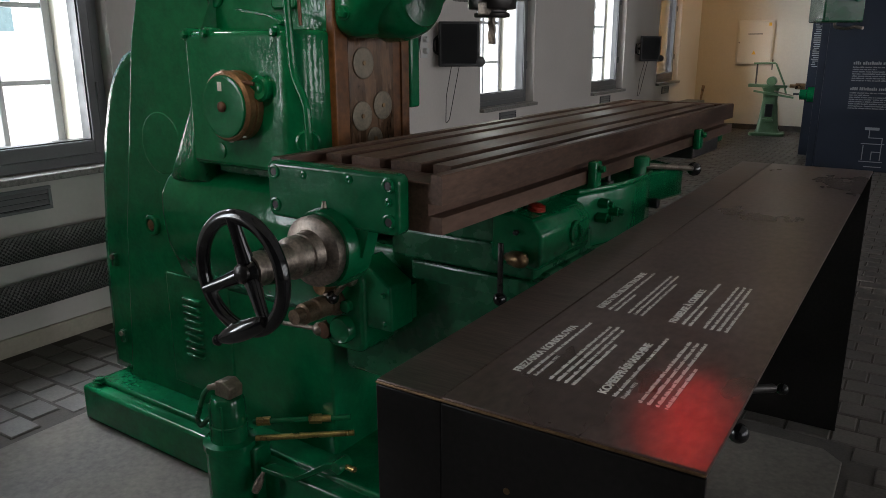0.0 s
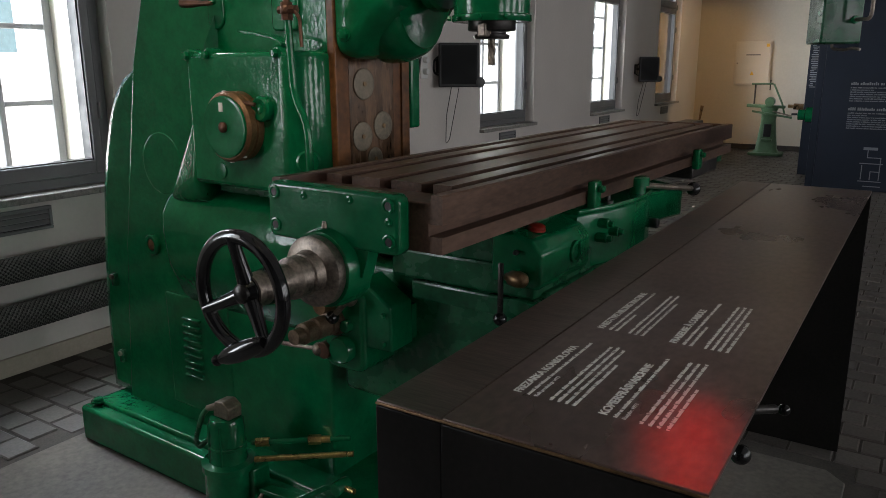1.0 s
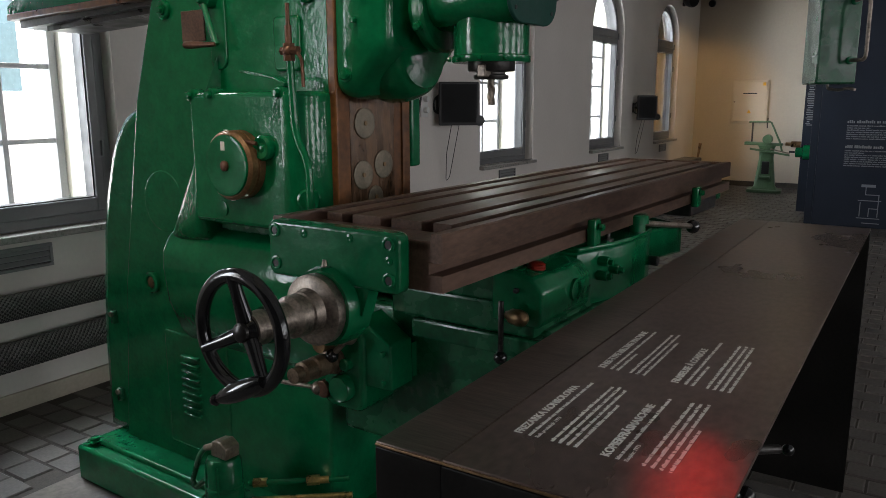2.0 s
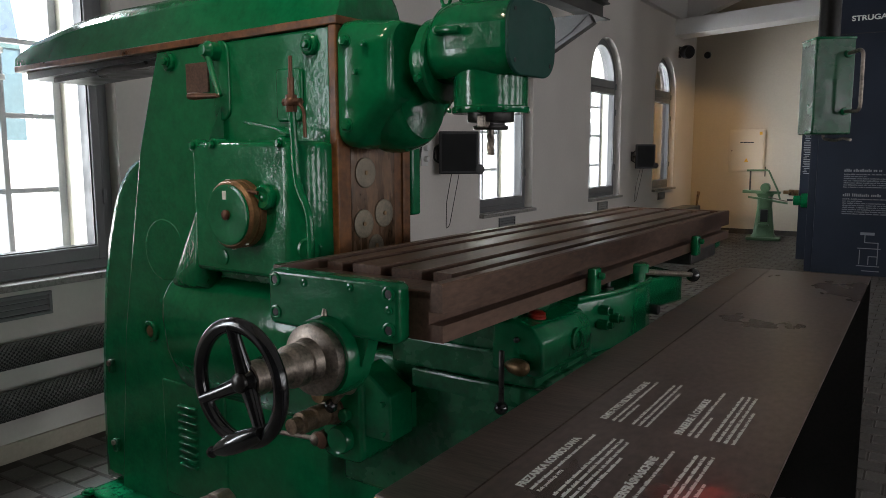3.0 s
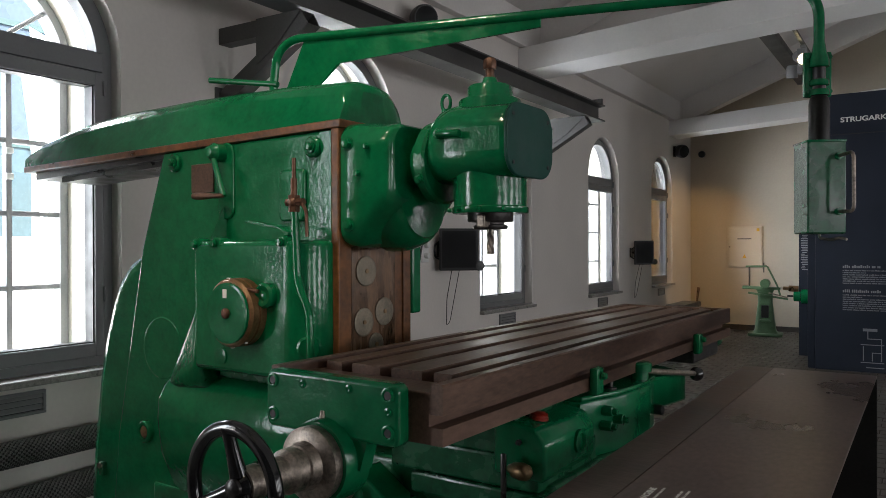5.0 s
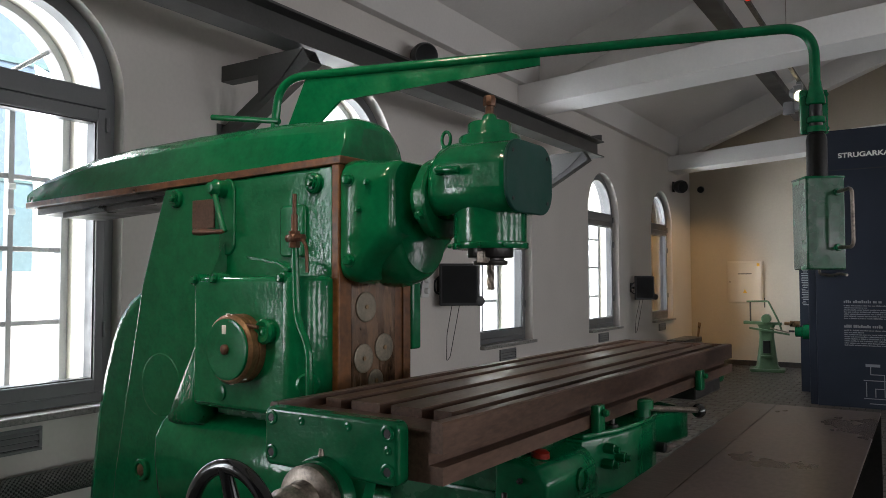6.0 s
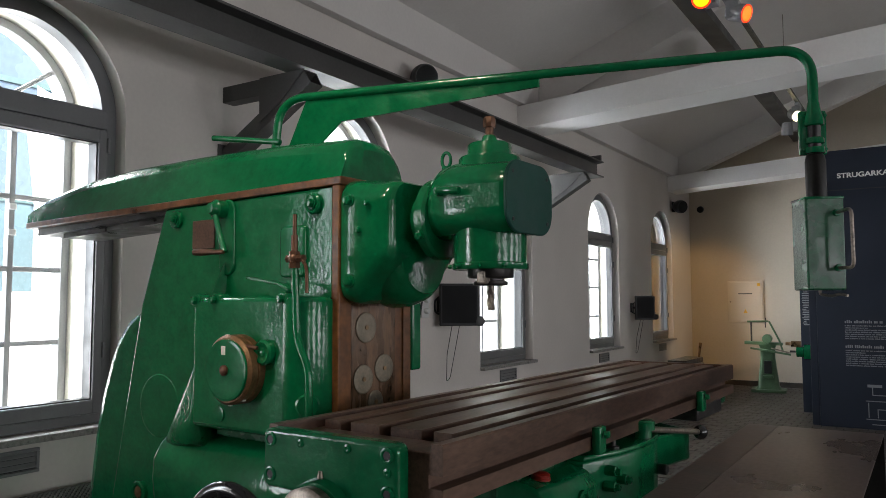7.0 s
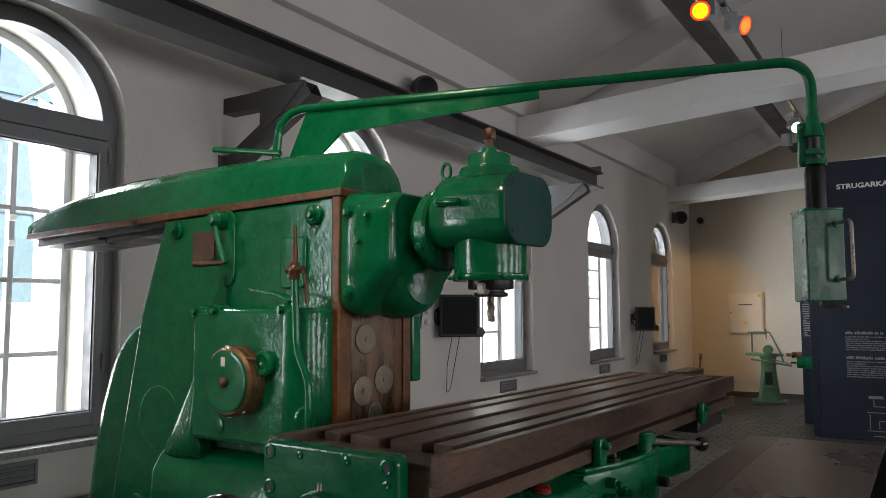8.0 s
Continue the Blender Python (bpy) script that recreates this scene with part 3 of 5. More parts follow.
bm = box(BM(), -0.40, -0.06, -0.03, 0.002, 0.93, 0.975, 0.006)
slot = part("recess_plate", bm, GREEN_DULL, mill)
for x in (-0.36, -0.25, -0.12):
    bolt(slot, (x, -0.03, 0.955), (0, -1, 0), 0.006, washer=False)
# upper column details
for x, z in ((-0.626, 1.540), (-0.062, 1.545)):
    boss = part("bolt_boss", lathe(BM(), (x, 0.002, z), (0, -1, 0), [(0.027, 0), (0.027, 0.010), (0.022, 0.015), (0.016, 0.013), (0, 0.013)], 28), GREEN, column)
    bolt(boss, (x, -0.012, z), (0, -1, 0), 0.011)
part("name_plate", box(BM(), -0.549, -0.452, -0.005, 0.002, 1.447, 1.53, 0.002), STEEL_BROWN, column, "worn blank metal plate")
# crank on the column
bm = BM()
rr = rounded_rect(0.062, 0.215, 0.03)
prism(bm, [(-0.395 + a, 0.002, 1.475 + b) for a, b in rr], (0, -0.010, 0), 0.004, 2)
part("crank_slot", bm, GREEN, column, sharp=50)
crank = part("crank", lathe(BM(), (-0.412, -0.005, 1.554), (0, -1, 0), [(0.026, 0), (0.026, 0.03), (0.02, 0.036), (0.014, 0.05), (0, 0.052)], 24), GREEN, column)
part("arm", tube(BM(), [(-0.415, -0.035, 1.55), (-0.385, -0.042, 1.49), (-0.355, -0.045, 1.43)], 0.0085, 10), GREEN, crank)
bm = lathe(BM(), (-0.352, -0.052, 1.430), (-1, -0.12, 0.02), [(0.005, 0), (0.007, 0.015), (0.0065, 0.03), (0.009, 0.06), (0.011, 0.085), (0.009, 0.108), (0, 0.114)], 18)
part("handle", bm, COPPER, crank, "worn brown handle")
# thin raised cover with the oil pipe
part("pipe_cover", prism(BM(), [(-0.133 + a, 0.002, 1.425 + b) for a, b in rounded_rect(0.092, 0.135, 0.014)], (0, -0.012, 0), 0.005, 2), GREEN, column, sharp=50)
pipe = part("oil_pipe", tube(BM(), rounded([(-0.022, -0.108, 1.395), (-0.012, -0.108, 1.20), (0.027, -0.108, 1.14), (0.031, -0.108, 0.99)], 0.04), 0.0095, 12), GREEN, mill)
bm = BM()
cyl(bm, (-0.023, -0.108, 1.375), (-0.023, -0.108, 1.415), 0.014, seg=6)
cyl(bm, (-0.023, -0.108, 1.41), (-0.023, -0.108, 1.455), 0.008)
cyl(bm, (-0.046, -0.108, 1.398), (0.008, -0.108, 1.398), 0.010, seg=6)
ball(bm, (-0.023, -0.108, 1.398), 0.016)
part("valve", bm, COPPER, pipe, "copper-brown valve")
part("spindle", cyl(BM(), (-0.023, -0.108, 1.45), (-0.023, -0.108, 1.505), 0.005, seg=10), COPPER, pipe)
part("lever", tube(BM(), rounded([(0.004, -0.110, 1.395), (0.022, -0.112, 1.378), (0.024, -0.112, 1.315)], 0.02), 0.0042, 8), COPPER, pipe)

# gearbox with the speed dial
plan = [(-0.416, 0.004), (-0.416, -0.088), (-0.411, -0.096), (-0.404, -0.100)]
plan += [(-0.068 + 0.074 * math.sin(radians(9 * k)), -0.026 - 0.074 * math.cos(radians(9 * k))) for k in range(11)] + [(0.006, 0.004)]
bm = prism(BM(), [(x, y, 0.9625) for x, y in plan], (0, 0, 0.345), 0.014, 4, caps_only=True)
gear = part("gearbox", bm, GREEN, mill, sharp=50)
for x, z in ((-0.405, 1.298), (-0.325, 1.300), (-0.075, 1.302)):
    b = part("bolt_boss", cyl(BM(), (x, -0.06, z), (x, -0.10, z), 0.018, bev=0.004), GREEN, gear)
    bolt(b, (x, -0.10, z), (0, -1, 0), 0.011, washer=False)
part("side_boss", cyl(BM(), (-0.412, -0.05, 1.205), (-0.435, -0.05, 1.205), 0.035, 0.028, bev=0.006), GREEN, gear)
bm = prism(BM(), [(-0.062, -0.06, 1.318), (-0.10, -0.06, 1.336), (-0.185, -0.07, 1.350), (-0.20, -0.075, 1.353), (-0.20, -0.075, 1.359), (-0.185, -0.07, 1.357), (-0.098, -0.06, 1.343), (-0.058, -0.06, 1.326)], (0, -0.032, 0), 0.002, 2)
part("thumb_lever", bm, GREEN, gear)
DX, DZ = -0.215, 1.125
dial = part("speed_dial", lathe(BM(), (DX, -0.10, DZ), (0, -1, 0), [(0.087, 0), (0.087, 0.018), (0.083, 0.020), (0.083, 0.023), (0.087, 0.025), (0.087, 0.041), (0.080, 0.048), (0.0, 0.048)], 56), DIAL_BRONZE, gear, "brown bronze speed ring")
part("dial_face", lathe(BM(), (DX, -0.1475, DZ), (0, -1, 0), [(0.077, 0), (0.076, 0.006), (0.070, 0.007), (0, 0.007)], 48), GREEN, dial)
part("screw", lathe(BM(), (DX, -0.154, DZ), (0, -1, 0), [(0.013, 0), (0.013, 0.006), (0.009, 0.009), (0, 0.009)], 20), COPPER, dial)
part("mark", box(BM(), DX - 0.012, DX + 0.002, -0.1565, -0.154, DZ + 0.038, DZ + 0.060, 0.001), LETTER, dial)
part("ring_handle", cyl(BM(), (DX + 0.01, -0.150, DZ + 0.070), (DX + 0.088, -0.128, DZ + 0.056), 0.005), COPPER, dial)
part("index_boss", lathe(BM(), (DX + 0.092, -0.099, DZ + 0.045), (0, -1, 0), [(0.032, 0), (0.032, 0.016), (0.026, 0.022), (0.012, 0.018), (0, 0.024)], 28), GREEN, gear)
for k in range(7):
    a = radians(100 + 34 * k)
    part("notch", box(BM(), DX + 0.0865 * math.cos(a) - 0.003, DX + 0.0865 * math.cos(a) + 0.003, -0.138, -0.130, DZ + 0.0875 * math.sin(a) - 0.002, DZ + 0.0875 * math.sin(a) + 0.002), LETTER, dial)
part("drain_cap", lathe(BM(), (-0.30, -0.10, 1.005), (0, -1, 0), [(0.022, 0), (0.022, 0.004), (0.017, 0.005), (0, 0.005)], 24), GREEN, gear)
part("drain_cap", lathe(BM(), (-0.012, -0.070, 1.045), (0.7, -0.7, 0), [(0.030, 0), (0.030, 0.014), (0.025, 0.019), (0.016, 0.017), (0, 0.017)], 28), GREEN, mill)

# ram on top
side = [(-1.500, 1.583), (-1.497, 1.615), (-1.472, 1.648), (-1.405, 1.681), (-1.30, 1.703), (-1.207, 1.717), (-1.08, 1.730), (-0.94, 1.738), (-0.60, 1.742), (-0.227, 1.735), (0.0, 1.722), (0.022, 1.712), (0.030, 1.690), (0.030, 1.608)]
bm = BM()
rings = []
for y, inset, drop in ((-0.004, 0.0, 1.0), (0.004, 0.004, 0.66), (0.03, 0.02, 0.20), (0.07, 0.03, 0.0), (0.18, 0.03, 0.0), (0.222, 0.02, 0.20), (0.246, 0.004, 0.66), (0.254, 0.0, 1.0)):
    lean = 0.24 if y < 0.12 else -0.24
    rings.append([(x, y + lean * max(0.0, z - 1.62), z - (drop * 0.045 * min(1.0, max(0.0, z - 1.60) / 0.1) if 0 < k < len(side) - 1 else 0)) for k, (x, z) in enumerate(side)])
loft(bm, rings)
ram = part("ram", bm, GREEN, mill, sharp=50)
bm = prism(BM(), poly([(-1.505, 1.561), (0.032, 1.588), (0.032, 1.609), (-1.505, 1.582)], -0.006), (0, 0.262, 0), 0.003, 2)
part("ram_slideway", bm, WAY_BROWN, ram, "brown machined slideway edge")
bm = BM()
prism(bm, poly([(-1.47, 1.535), (-0.66, 1.565), (-0.66, 1.588), (-1.47, 1.566)], 0.02), (0, 0.21, 0))
prism(bm, poly([(-1.35, 1.522), (-0.66, 1.548), (-0.66, 1.57), (-1.35, 1.545)], 0.05), (0, 0.15, 0))
part("dovetail", bm, STEEL_DARK, ram)

# vertical slideway on the front
ways = part("slideway", box(BM(), -0.032, 0.0, 0.032, 0.317, 0.50, 1.584, 0.004), WAY_BROWN, mill, "brown varnished slideway")
part("worn_patch", box(BM(), -0.003, 0.0025, 0.07, 0.25, 0.9, 1.31), WAY_PATCH, ways, "worn bare metal patch")
part("column_edge", box(BM(), -0.045, -0.0005, 0.0, 0.031, 0.50, 1.584, 0.003), GREEN, ways, "green enamelled edge")
part("slideway_edge", box(BM(), -0.0002, 0.026, -0.004, 0.045, 0.55, 1.588, 0.004), WAY_BROWN, ways)
part("slideway_edge", box(BM(), -0.002, 0.006, 0.285, 0.318, 0.55, 1.586, 0.002), WAY_BROWN, ways)
for y, z, r in ((0.126, 1.226, 0.040), (0.201, 1.115, 0.038), (0.116, 1.092, 0.038), (0.165, 1.030, 0.030)):
    pl = part("plug", lathe(BM(), (0.0025, y, z), (1, 0, 0), [(r, 0), (r, 0.003), (r - 0.003, 0.004), (0, 0.004)], 32), PLUG, ways)
    part("pin", cyl(BM(), (0.006, y, z), (0.009, y, z), 0.006, seg=12), BRASS, pl)
bx = part("switch_box", box(BM(), -0.05, 0.012, 0.319, 0.362, 1.10, 1.345, 0.008, 3), GREEN, mill)
part("cable", tube(BM(), rounded([(-0.01, 0.345, 1.34), (0.012, 0.362, 1.362), (0.016, 0.366, 1.32), (0.006, 0.358, 1.24)], 0.03), 0.003, 8), BLACK, bx)

# head bracket on the slideway
YC = 0.165
brk = []
for x, w, h, zc, r in ((0.022, 0.318, 0.302, 1.444, 0.045), (0.030, 0.328, 0.312, 1.444, 0.05), (0.060, 0.330, 0.312, 1.444, 0.055), (0.085, 0.326, 0.298, 1.449, 0.06), (0.110, 0.318, 0.262, 1.464, 0.065), (0.135, 0.306, 0.238, 1.475, 0.06), (0.152, 0.294, 0.220, 1.484, 0.055), (0.164, 0.280, 0.205, 1.490, 0.05), (0.170, 0.250, 0.180, 1.498, 0.045)):
    brk.append([(x, YC + a, zc + b) for a, b in rounded_rect(w, h, r, 8)])
bracket = part("head_bracket", loft(BM(), brk), GREEN, mill, sharp=55)
bm = lathe(BM(), (0.06, YC, 1.400), (1, 0, 0.06), [(0.124, 0), (0.124, 0.03), (0.119, 0.06), (0.110, 0.085), (0.100, 0.098), (0.094, 0.100), (0.092, 0.106), (0.05, 0.112), (0.0, 0.113)], 48)
part("bracket_housing", bm, GREEN, bracket, sharp=60)
for x, z in ((0.055, 1.345), (0.052, 1.545)):
    bolt(bracket, (x, 0.001, z), (0.15, -1, 0), 0.013)
for p in ((0.112, 0.006, 1.535), (0.088, 0.002, 1.470)):
    bolt(bracket, p, (0, -1, 0), 0.008, washer=False)
part("round_cap", lathe(BM(), (0.10, YC, 1.578), (0.25, 0, 1), [(0.06, 0), (0.06, 0.012), (0.05, 0.018), (0, 0.018)], 36), GREEN, bracket)
# swivel ring and the head
ring = part("swivel_ring", lathe(BM(), (0.16, YC, 1.50), (1, 0, 0), [(0.066, 0), (0.066, 0.040), (0.098, 0.044), (0.103, 0.048), (0.103, 0.070), (0.096, 0.076), (0, 0.076)], 48), GREEN, mill)
bolt(ring, (0.22, 0.072, 1.455), (0, -1, -0.4), 0.010)
head_rings = []
for x, w, h, zc, r in ((0.222, 0.16, 0.15, 1.515, 0.07), (0.235, 0.185, 0.165, 1.528, 0.07), (0.26, 0.205, 0.178, 1.536, 0.07), (0.30, 0.218, 0.178, 1.540, 0.062), (0.447, 0.222, 0.166, 1.536, 0.055), (0.459, 0.214, 0.158, 1.536, 0.052)):
    head_rings.append([(x, YC + 0.01 + a, zc + b) for a, b in rounded_rect(w, h, r, 7)])
head = part("milling_head", loft(BM(), head_rings), GREEN, mill, sharp=50)
part("end_cover", prism(BM(), [(0.459, YC + 0.01 + a, 1.536 + b) for a, b in rounded_rect(0.226, 0.170, 0.058, 7)], (0.010, 0, 0), 0.003, 2), COVER_GREEN, head, "dull dark green oval end cover", sharp=50)
# recessed screw holes drawn as black discs, their shade put into the colour
for a, b in ((-0.085, 0.055), (0.085, 0.055), (-0.085, -0.055), (0.085, -0.055)):
    part("screw_hole_disc", cyl(BM(), (0.465, YC + 0.01 + a, 1.536 + b), (0.4705, YC + 0.01 + a, 1.536 + b), 0.005, seg=12), BLACK, head)
SX, SY = 0.357, 0.175
bm = lathe(BM(), (SX, SY, 1.370), (0, 0, 1), [(0.0, 0), (0.091, 0), (0.093, 0.003), (0.093, 0.014), (0.088, 0.017), (0.089, 0.105), (0.094, 0.125), (0.10, 0.14), (0.0, 0.14)], 56)
quill = part("quill_housing", bm, GREEN, head, sharp=50)
for a in (215, 250, 285, 320):
    ca, sa = math.cos(radians(a)), math.sin(radians(a))
    bolt(quill, (SX + 0.090 * ca, SY + 0.090 * sa, 1.378), (ca, sa, 0), 0.006, washer=False)
nose = part("spindle_nose", lathe(BM(), (SX, SY, 1.332), (0, 0, 1), [(0, 0), (0.040, 0), (0.042, 0.003), (0.042, 0.009), (0.034, 0.012), (0.034, 0.016), (0.054, 0.018), (0.056, 0.021), (0.056, 0.040), (0, 0.040)], 40), STEEL_DARK, head, "dark machined spindle nose")
part("drive_key", box(BM(), SX - 0.004, SX + 0.018, SY - 0.058, SY - 0.03, 1.336, 1.366, 0.003), STEEL, nose)
bm = BM()
n = 26
rings = []
for k in range(n + 1):
    z = 1.340 - 0.068 * k / n
    tw = 5.2 * k / n if k > 7 else 5.2 * 7 / n
    pts = []
    for j in range(16):
        a = 2 * math.pi * j / 16
        r = 0.0085 if k <= 7 else 0.0098 * (0.62 + 0.38 * abs(math.cos(1.5 * a)))
        pts.append((SX + r * math.cos(a + tw), SY + r * math.sin(a + tw), z))
    rings.append(pts)
part("end_mill", loft(bm, rings), STEEL, nose, "bright twisted end mill", sharp=30)
part("upper_dome", lathe(BM(), (SX, SY, 1.600), (0, 0, 1), [(0.082, 0), (0.077, 0.010), (0.076, 0.040), (0.072, 0.045), (0.058, 0.046), (0.055, 0.050), (0.054, 0.074), (0.050, 0.079), (0.022, 0.081), (0.017, 0.098), (0.012, 0.102), (0, 0.102)], 48), GREEN, head)
bm = BM()
cyl(bm, (SX, SY, 1.68), (SX, SY, 1.722), 0.011)
lathe(bm, (SX, SY, 1.720), (0, 0, 1), [(0.0155, 0), (0.0165, 0.003), (0.0165, 0.020), (0.012, 0.027), (0, 0.028)], 8)
cyl(bm, (SX, SY, 1.69), (SX, SY, 1.70), 0.016)
part("draw_bolt", bm, COPPER, head, "copper-brown draw bolt")
bm = BM()
circ = [(0.235 + 0.013 * math.cos(radians(18 * k)), 0.165, 1.650 + 0.020 * math.sin(radians(18 * k))) for k in range(21)]
tube(bm, circ, 0.0045, 10)
cyl(bm, (0.235, 0.165, 1.60), (0.235, 0.165, 1.634), 0.012)
part("eyebolt", bm, GREEN, head)
part("clamp_handle", cyl(BM(), (0.285, 0.052, 1.556), (0.352, 0.046, 1.551), 0.009, bev=0.003), GREEN, head)
part("clamp_boss", cyl(BM(), (0.285, 0.11, 1.556), (0.285, 0.048, 1.556), 0.012, bev=0.003), GREEN, head)

# table with its slots
TX0, TX1, TY0, TY1, TZ0, TZ1 = 0.213, 0.611, -0.398, 1.42, 0.966, 1.066
sec = [(TX0, TZ0), (TX0, TZ1 - 0.003), (TX0 + 0.003, TZ1), (TX0 + 0.022, TZ1), (TX0 + 0.023, TZ1 - 0.02), (TX0 + 0.048, TZ1 - 0.02), (TX0 + 0.049, TZ1 - 0.001)]
for c in (0.315, 0.412, 0.509):
    sec += [(c - 0.0145, TZ1 - 0.001), (c - 0.0135, TZ1 - 0.003), (c - 0.0135, TZ1 - 0.02), (c - 0.02, TZ1 - 0.02), (c - 0.02, TZ1 - 0.034), (c + 0.02, TZ1 - 0.034), (c + 0.02, TZ1 - 0.02), (c + 0.0135, TZ1 - 0.02), (c + 0.0135, TZ1 - 0.003), (c + 0.0145, TZ1 - 0.001)]
sec += [(TX1 - 0.049, TZ1 - 0.001), (TX1 - 0.048, TZ1 - 0.02), (TX1 - 0.023, TZ1 - 0.02), (TX1 - 0.022, TZ1), (TX1 - 0.003, TZ1), (TX1, TZ1 - 0.003), (TX1, 1.016), (TX1 - 0.028, 1.016), (TX1 - 0.028, 0.995), (TX1, 0.995), (TX1, TZ0)]
bm = prism(BM(), [(x, TY0 + 0.10, z) for x, z in sec], (0, TY1 - TY0 - 0.17, 0))
table = part("worktable", bm, STEEL_BROWN, mill, "brown oiled steel table with three T-slots", sharp=25)
for y0, y1 in ((TY0, TY0 + 0.10), (TY1 - 0.07, TY1)):
    bm = BM()
    end = [(TX0, TZ0), (TX0, TZ1 - 0.003), (TX0 + 0.003, TZ1), (TX0 + 0.022, TZ1), (TX0 + 0.024, TZ1 - 0.018), (TX1 - 0.024, TZ1 - 0.018), (TX1 - 0.022, TZ1), (TX1 - 0.003, TZ1), (TX1, TZ1 - 0.003), (TX1, 1.016), (TX1 - 0.028, 1.016), (TX1 - 0.028, 0.995), (TX1, 0.995), (TX1, TZ0)]
    prism(bm, [(x, y0, z) for x, z in end], (0, y1 - y0, 0))
    part("table_end", bm, STEEL_BROWN, table, sharp=25)
    yy = y0 if y0 < 0 else y1 - 0.018
    part("end_rim", box(BM(), TX0 + 0.023, TX1 - 0.023, yy, yy + 0.018, TZ1 - 0.03, TZ1 - (0.014 if y0 < 0 else 0.001), 0.002), STEEL_BROWN, table)
for y, n in ((0.195, 0), (0.98, 1)):
    cl = part("table_stop", box(BM(), TX1 + 0.001, TX1 + 0.022, y - 0.02, y + 0.02, 0.955, 1.018, 0.006), GREEN, table)
    bolt(cl, (TX1 + 0.022, y, 1.0), (1, 0, 0), 0.009, washer=False)
part("far_end_bracket", prism(BM(), [(0.25, 1.30, 0.965), (0.58, 1.30, 0.965), (0.58, 1.30, 0.93), (0.30, 1.30, 0.90)], (0, 0.13, 0), 0.006, 2), GREEN_DULL, table)
part("far_screw_bearing", box(BM(), 0.30, 0.60, 1.02, 1.30, 0.915, 0.965, 0.008), STEEL_DARK, table)

# end cover, dial drum and handwheel
bm = prism(BM(), [(0.391 + a, TY0 - 0.001, 1.0125 + b) for a, b in rounded_rect(0.312, 0.106, 0.015, 5)], (0, -0.034, 0), 0.008, 3, caps_only=True)
cover = part("end_bearing_cover", bm, GREEN, table, sharp=50)
for x, z in ((0.255, 1.046), (0.255, 0.984), (0.526, 1.046), (0.526, 0.984)):
    sk = part("socket_ring", lathe(BM(), (x, TY0 - 0.034, z), (0, -1, 0), [(0.0135, 0), (0.0135, 0.0035), (0.0105, 0.0045), (0.0085, 0.004), (0.008, 0.002), (0, 0.002)], 20), GREEN, cover)
    # solid black hexagon, the shade inside the recess put into colour
    part("socket", cyl(BM(), (x, TY0 - 0.0345, z), (x, TY0 - 0.0368, z), 0.0078, seg=6), BLACK, sk)
for x, z in ((0.526, 1.018), (0.44, 1.048), (0.33, 1.046)):
    part("plug_screw", lathe(BM(), (x, TY0 - 0.0345, z), (0, -1, 0), [(0.008, 0), (0.008, 0.002), (0.004, 0.003), (0, 0.001)], 14), GREEN, cover)
HX, HZ = 0.384, 0.920
bm = lathe(BM(), (HX, TY0, HZ), (0, -1, 0), [(0.074, 0), (0.074, 0.03), (0.071, 0.05), (0.069, 0.056), (0, 0.056)], 48)
prism(bm, [(HX - 0.07, TY0 - 0.002, HZ + 0.03), (HX + 0.100, TY0 - 0.002, HZ + 0.06), (HX + 0.078, TY0 - 0.002, HZ - 0.01)], (0, -0.03, 0))
drum = part("bearing_drum", bm, GREEN, table, sharp=45)
part("oil_nipple", cyl(BM(), (HX - 0.005, TY0 - 0.035, HZ + 0.068), (HX - 0.005, TY0 - 0.035, HZ + 0.084), 0.007, 0.004), STEEL, drum)
bm = lathe(BM(), (HX, TY0 - 0.056, HZ), (0, -1, 0), [(0.062, 0), (0.064, 0.003), (0.064, 0.020), (0.058, 0.025), (0.042, 0.028), (0.039, 0.034), (0.038, 0.046), (0.035, 0.048), (0.035, 0.052), (0.038, 0.054), (0.037, 0.074), (0.032, 0.080), (0.029, 0.084), (0.029, 0.165), (0, 0.165)], 48)
part("feed_dial", bm, STEEL, drum, "bright worn steel feed dial", sharp=35)
WY = -0.612
wheel = part("handwheel", lathe(BM(), (HX, WY + 0.03, HZ), (0, -1, 0), [(0.030, -0.02), (0.032, 0.0), (0.027, 0.012), (0.024, 0.040), (0.018, 0.046), (0.016, 0.048), (0, 0.048)], 36), BLACK_GLOSS, drum, "black handwheel hub")
RW = 0.094
bm = BM()
seg = 16
rings = [[(HX + (RW + 0.0125 * math.cos(b)) * math.cos(a), WY - 0.022 + 0.0115 * math.sin(b), HZ + (RW + 0.0125 * math.cos(b)) * math.sin(a)) for b in (2 * math.pi * j / seg for j in range(seg))] for a in (2 * math.pi * k / 64 for k in range(64))]
loft(bm, rings + [rings[0]], close=False)
bmesh.ops.remove_doubles(bm, verts=bm.verts, dist=1e-5)
part("rim", bm, BLACK_GLOSS, wheel)
for a in (97, 205, 303):
    ca, sa = math.cos(radians(a)), math.sin(radians(a))
    m = [(HX + d * ca, WY - 0.006 - 0.018 * d / RW, HZ + d * sa) for d in (0.018, 0.045, 0.072, 0.096)]
    part("spoke", tube(BM(), m, 0.01, 12, radii=[0.0145, 0.012, 0.0105, 0.011]), BLACK_GLOSS, wheel)
bm = lathe(BM(), (HX + 0.055, WY - 0.030, HZ - 0.068), (-1, -0.10, -0.48), [(0.010, 0), (0.014, 0.012), (0.017, 0.04), (0.0175, 0.065), (0.014, 0.09), (0.009, 0.104), (0.007, 0.112), (0.010, 0.116), (0.008, 0.122), (0, 0.124)], 20)
